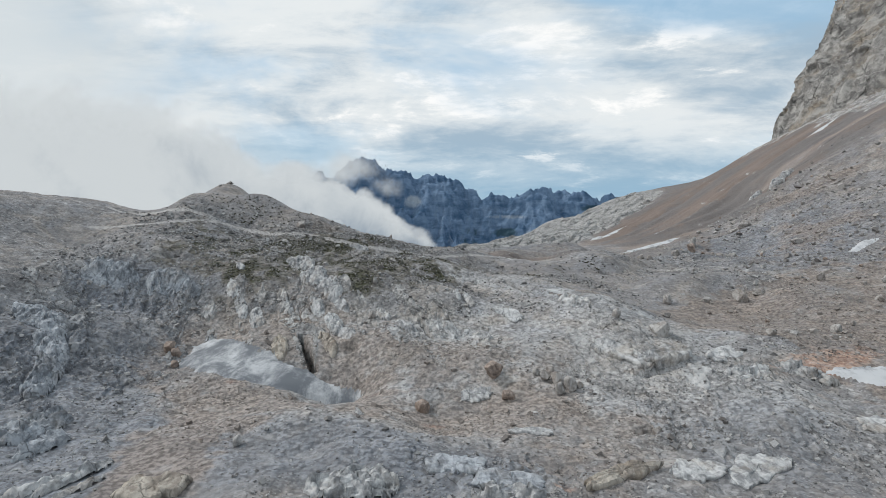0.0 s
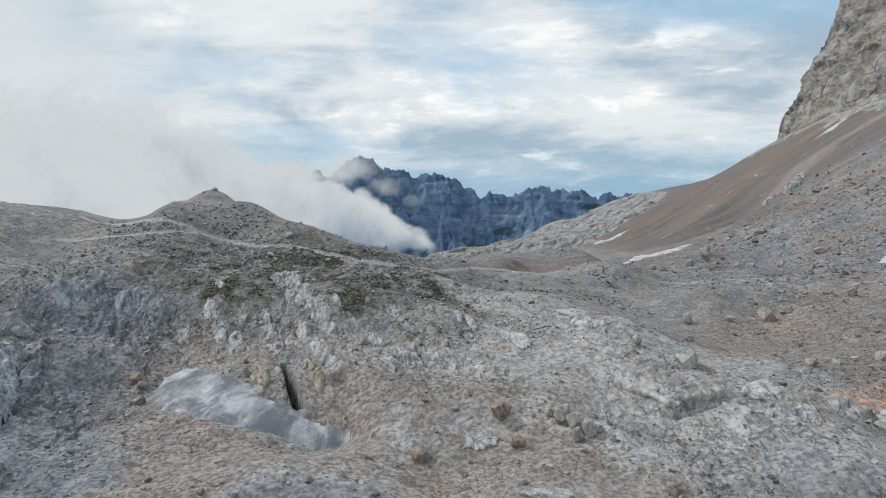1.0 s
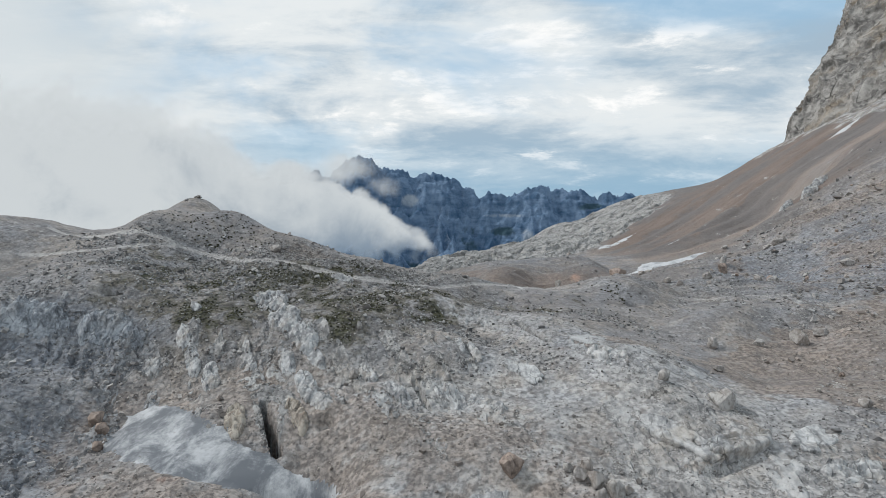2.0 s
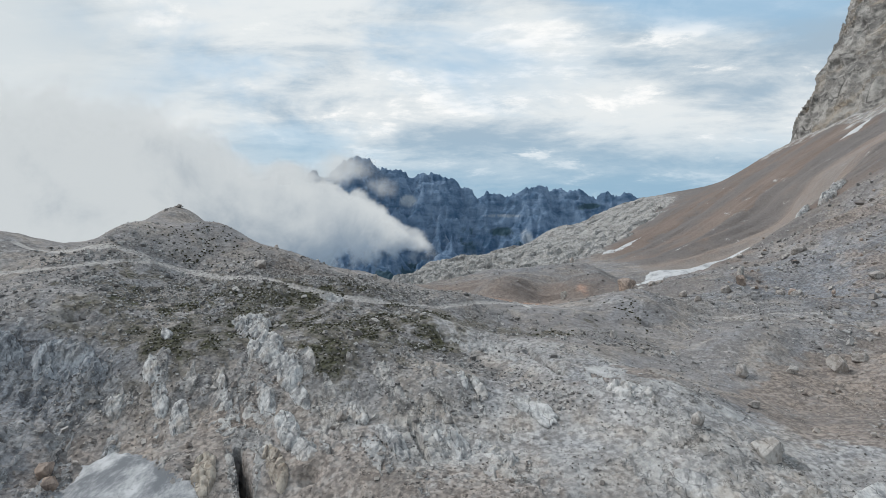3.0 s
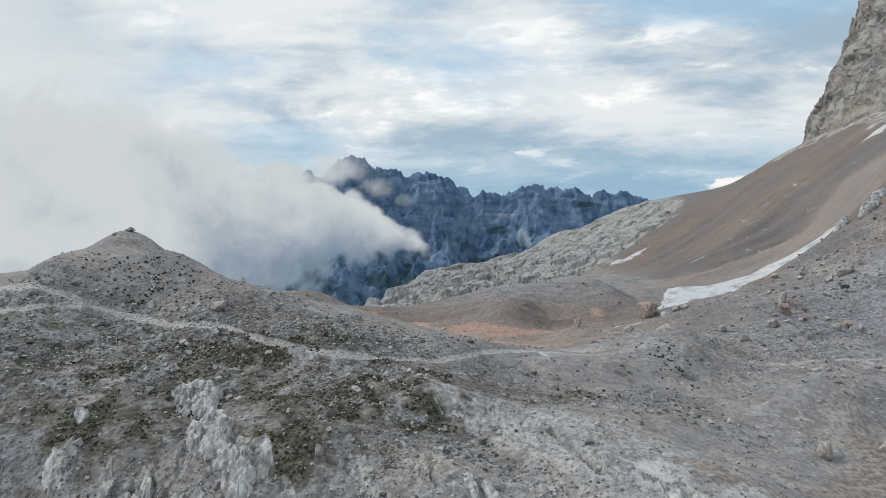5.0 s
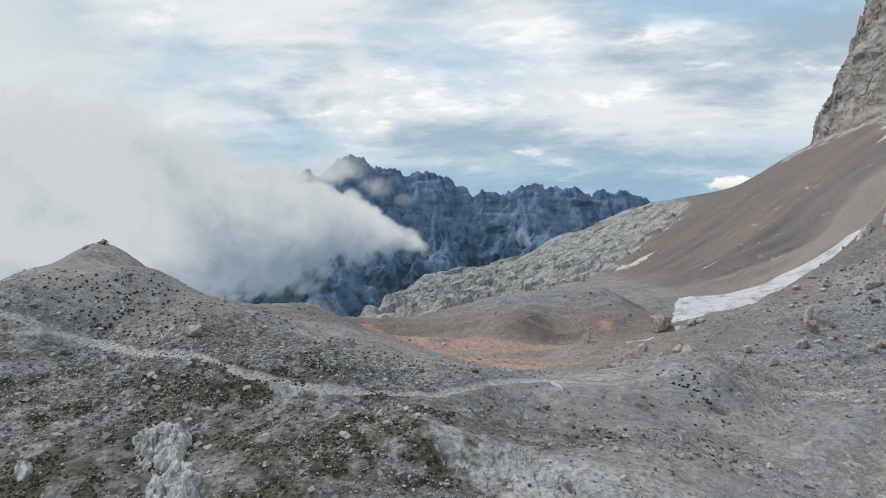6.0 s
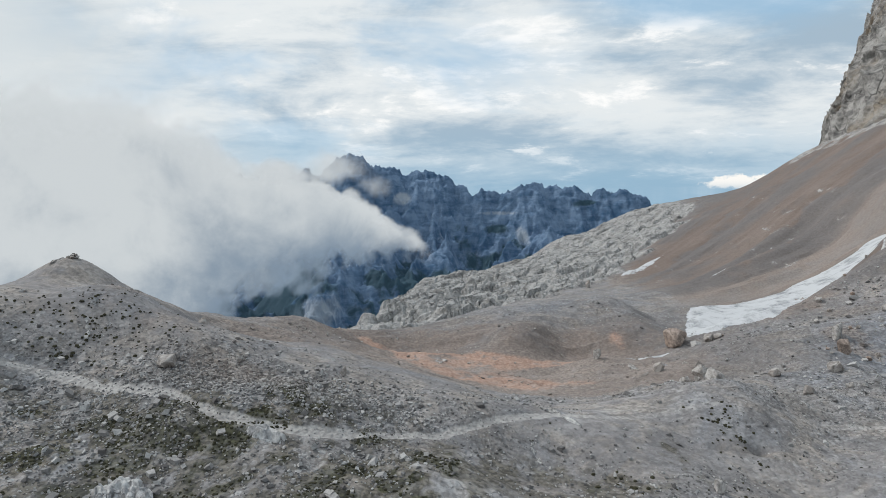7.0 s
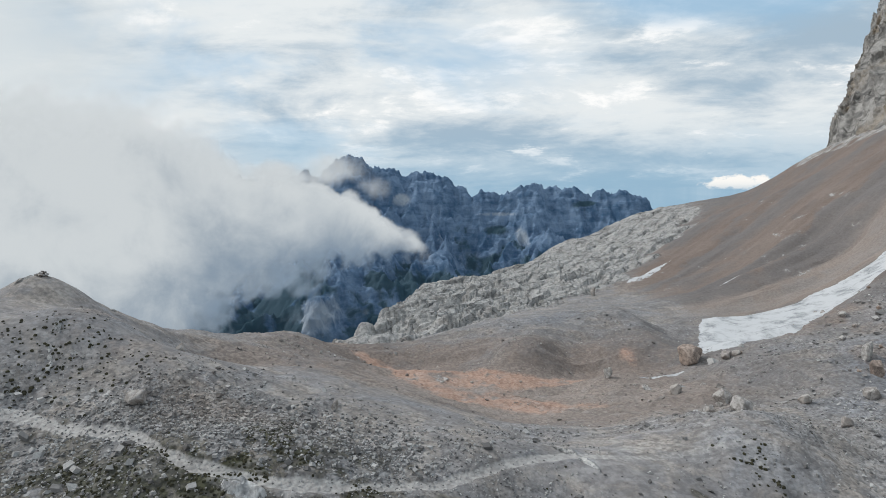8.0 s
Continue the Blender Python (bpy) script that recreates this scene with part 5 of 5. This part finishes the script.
# ---- snow left over from winter ----
def snow(outline, dirt, thick, label, step=0.35, edge=0.8):
    px_, py_ = [p[0] for p in outline], [p[1] for p in outline]
    X, Y = np.meshgrid(np.arange(min(px_) - 2, max(px_) + 2, step), np.arange(min(py_) - 2, max(py_) + 2, step))
    clean = inside(X, Y, outline)
    d = clean + edge * 0.55 * fractal(X / (3 * edge), Y / (3 * edge), 4, 701)
    base = land(X, Y) if outline is not OLD_SNOW else snow_bed(X, Y)
    full = surface(X, Y).reshape(X.shape)
    top = smooth(-0.6 * edge, 2.4 * edge, clean) * thick
    Z = np.where(d > 0, np.maximum(full + 0.05, base + top - 0.3), full - 0.12)
    Z = np.where(d > 0, Z + 0.03 * fractal(X / 2.4, Y / 2.4, 3, 705), Z)
    ok = d > -3 * step
    keep = ok[:-1, :-1] & ok[1:, :-1] & ok[:-1, 1:] & ok[1:, 1:]
    me, used = grid_mesh("snow_patch", X, Y, Z, keep)
    carry(me, "dirt", (dirt + 0.0 * X).reshape(-1)[used])
    soften(me)
    me.materials.append(SNOW)
    return tagged(new("snow_patch", me), label, "snow", "old snow patches")


snow(OLD_SNOW, 0.50, 0.36, "dirty grey-white old snow patch in a hollow below a rock face", 0.3, 0.7)
snow([(47.6, 172.6), (52, 171.3), (56.5, 172.2), (59.2, 170.4), (63, 169.9), (70.2, 175), (79, 181.6), (86.7, 187.4), (94, 190.0), (103, 196), (112, 206), (110, 210), (100, 207.4), (93.5, 206.4), (88.7, 208.5), (84.3, 205.7), (80.2, 207.8), (75.4, 208.9), (69.6, 208.2), (63.8, 207.3), (60.5, 203), (57.5, 195), (52, 186), (49, 178)],
     0.0, 1.0, "long white old snow patch at the foot of the scree", 0.45, 1.2)
snow([(66, 274), (77, 283.5), (87, 286.5), (79, 279.5), (71, 273.2)], -0.2, 0.6, "narrow white snow streak on the scree", 0.6, 0.8)
snow([(81, 236.2), (87, 240.4), (94, 243.4), (89.4, 240.0), (84, 236.6)], 0.0, 0.4, "thin white snow streak on the scree", 0.45, 0.5)
snow([(159.4, 272.4), (168.8, 278.6), (179.5, 282), (176, 277.4), (166, 270)], -0.2, 0.6, "narrow snow streak under the cliff", 0.5, 0.7)
snow([(79.7, 119.5), (83.5, 122.2), (87.3, 121.2), (84.2, 119.5), (80.6, 118.2)], 0.0, 0.4, "small white snow remnant among scree boulders", 0.3, 0.5)
snow([(42.4, 66.9), (44.4, 67.6), (49.5, 67.8), (53, 65), (46.5, 63), (44.2, 65.6)], 0.05, 0.7, "white snow remnant in a reddish hollow", 0.3, 0.5)
snow([(33.5, 166.5), (37, 167.6), (42, 167.2), (40, 165.8), (36, 165.4)], 0.15, 0.1, "thin snow rim in a reddish gully", 0.3, 0.4)


# ---- loose stones ----
def block(rng):
    """A small angular stone: a box with its corners knocked about."""
    pts = np.array([(a, b, c) for a in (-1, 1) for b in (-1, 1) for c in (-1, 1)], float) * rng.uniform(0.45, 0.95, (8, 3))
    turn = np.array(Euler(rng.uniform(-3, 3, 3)).to_matrix())
    pts = pts @ turn.T
    pts[:, 2] *= 0.75
    faces = np.array([(0, 1, 3), (0, 3, 2), (4, 6, 7), (4, 7, 5), (0, 4, 5), (0, 5, 1), (2, 3, 7), (2, 7, 6), (0, 2, 6), (0, 6, 4), (1, 5, 7), (1, 7, 3)])
    return pts, faces


def scatter():
    rng = np.random.default_rng(9)
    shapes = [block(rng) for i in range(40)]
    places, sizes = [], []

    def sow(count, x0, x1, y0, y1, small, large, weight):
        x, y = rng.uniform(x0, x1, count), rng.uniform(y0, y1, count)
        ok = rng.uniform(0, 1, count) < np.clip(weight(x, y), 0, 1)
        x, y = x[ok], y[ok]
        size = np.minimum(small * (rng.uniform(0.0005, 1, len(x))) ** -0.34, large)
        places.append(np.stack([x, y], -1))
        sizes.append(size)

    def patchy(x, y):
        return 0.25 + 0.9 * smooth(-0.2, 0.7, fractal(x / 6, y / 6, 4, 821))

    def still(x, y):
        return patchy(x, y) * (1 - 0.88 * masks(x, y)[11])

    sow(76000, -62, 64, 38, 132, 0.05, 0.36, still)
    sow(20000, -34, 4, 106, 128, 0.07, 0.24, lambda x, y: blob(x, y, -15, 116.5, 11, 5, -6) + 0.5 * blob(x, y, -26, 117, 6, 4) + 0.3 * blob(x, y, -35, 112, 8, 5))
    sow(5000, 30, 125, 70, 215, 0.11, 0.75, lambda x, y: smooth(20, 55, x) * patchy(x, y) * (1 - 0.8 * smooth(150, 185, y)))
    sow(2500, 55, 105, 105, 175, 0.16, 1.0, lambda x, y: smooth(0, 18, x - 0.24 * (y - 150) - 55) * patchy(x, y))
    sow(9000, -30, 60, 128, 205, 0.075, 0.4, still)
    sow(1500, -62, -36, 96, 120, 0.09, 0.4, patchy)
    sow(16000, -60, 30, 84, 118, 0.075, 0.42, lambda x, y: patchy(x, y) * (1 - 0.8 * masks(x, y)[11]))
    P, S = np.concatenate(places), np.concatenate(sizes)
    d = np.minimum(along(P[:, 0], P[:, 1], TRAIL), along(P[:, 0], P[:, 1], BRANCH))
    ok = (d > 0.8) | (S < 0.09)
    P, S = P[ok], S[ok]
    z, parts = ground_parts(P[:, 0], P[:, 1])
    warm = parts[2]
    pts, faces, tint, start = [], [], [], 0
    for k, (vp, vf) in enumerate(shapes):
        sel = np.arange(len(P)) % len(shapes) == k
        n = sel.sum()
        ang = rng.uniform(0, 6.283, n)
        c, s = np.cos(ang), np.sin(ang)
        stretch = rng.uniform(0.65, 1.3, (n, 3)) * S[sel][:, None]
        q = vp[None] * stretch[:, None, :]
        tilt = rng.uniform(-0.4, 0.4, n)[:, None]
        q = np.stack([q[..., 0] * c[:, None] - q[..., 1] * s[:, None], q[..., 0] * s[:, None] + q[..., 1] * c[:, None], q[..., 2] + tilt * q[..., 0]], -1)
        q += np.stack([P[sel, 0], P[sel, 1], z[sel] + 0.22 * S[sel]], -1)[:, None, :]
        pts.append(q.reshape(-1, 3))
        faces.append((vf[None] + (np.arange(n) * len(vp))[:, None, None] + start).reshape(-1, 3))
        tint.append(np.repeat(warm[sel], len(vp)))
        start += n * len(vp)
    me = raw_mesh("loose_stones", np.concatenate(pts), np.concatenate(faces))
    carry(me, "warm", np.concatenate(tint))
    soften(me, False)
    me.materials.append(STONES)
    tagged(new("loose_stones", me), "loose angular grey and brown stones strewn over the slopes", "stones", kind="stuff")


scatter()


# ---- cushions of turf ----
def tufts():
    rng = np.random.default_rng(12)
    spots = []

    def sow(count, weight, x0, x1, y0, y1, lo, hi):
        x, y = rng.uniform(x0, x1, count), rng.uniform(y0, y1, count)
        ok = rng.uniform(0, 1, count) < np.clip(weight(x, y), 0, 1)
        for a, b in zip(x[ok], y[ok]):
            spots.append((a, b, rng.uniform(lo, hi)))

    sow(15000, lambda x, y: 0.55 * smooth(0.86, 1.0, masks(x, y)[4]), -38, 6, 88, 120, 0.07, 0.19)
    sow(900, lambda x, y: 0.9 * blob(x, y, -37.5, 124.0, 7.0, 4.0), -48, -26, 117, 132, 0.09, 0.22)
    sow(120, lambda x, y: blob(x, y, -39.4, 120.4, 2.0, 0.8), -44, -35, 118, 123, 0.12, 0.28)
    sow(1300, lambda x, y: 0.6 * blob(x, y, 28.8, 118.8, 1.6, 2.6), 22, 36, 111, 125, 0.10, 0.24)
    sow(160, lambda x, y: blob(x, y, 26, 108.5, 1.5, 4.0), 22, 30, 102, 118, 0.10, 0.24)
    sow(90, lambda x, y: blob(x, y, 15, 109, 2.5, 2.0), 10, 20, 104, 116, 0.14, 0.32)
    sow(500, lambda x, y: 0.25 + 0 * x, -50, 45, 105, 132, 0.06, 0.15)
    # each cushion: a low uneven dome of two rings and a crown
    P = np.array(spots)
    z = surface(P[:, 0], P[:, 1])
    ang = np.arange(6) * math.pi / 3
    ring = np.stack([np.cos(ang), np.sin(ang)], -1)
    count = len(P)
    turn = rng.uniform(0, 6.283, count)
    c, sn = np.cos(turn)[:, None], np.sin(turn)[:, None]
    ring_x, ring_y = ring[None, :, 0] * c - ring[None, :, 1] * sn, ring[None, :, 0] * sn + ring[None, :, 1] * c
    r = P[:, 2][:, None]
    low, high = r * rng.uniform(0.8, 1.25, (count, 6)), r * rng.uniform(0.45, 0.85, (count, 6))
    lower = np.stack([P[:, :1] + low * ring_x, P[:, 1:2] + low * ring_y, z[:, None] - 0.08 + 0 * low], -1)
    upper = np.stack([P[:, :1] + high * ring_x, P[:, 1:2] + high * ring_y, z[:, None] + r * rng.uniform(0.30, 0.55, (count, 6))], -1)
    crown = np.stack([P[:, 0], P[:, 1], z + P[:, 2] * rng.uniform(0.5, 0.8, count)], -1)[:, None, :]
    blades = np.concatenate([lower, upper, crown], 1).reshape(-1, 3)
    one = [(i, (i + 1) % 6, 6 + i) for i in range(6)] + [((i + 1) % 6, 6 + (i + 1) % 6, 6 + i) for i in range(6)] + [(6 + i, 6 + (i + 1) % 6, 12) for i in range(6)]
    faces = (np.array(one)[None] + 13 * np.arange(count)[:, None, None]).reshape(-1, 3)
    me = raw_mesh("turf_cushions", blades, faces)
    soften(me, False)
    me.materials.append(TURF)
    tagged(new("turf_cushions", me), "low dark green cushions of alpine grass between the stones", "grass", kind="stuff")


tufts()
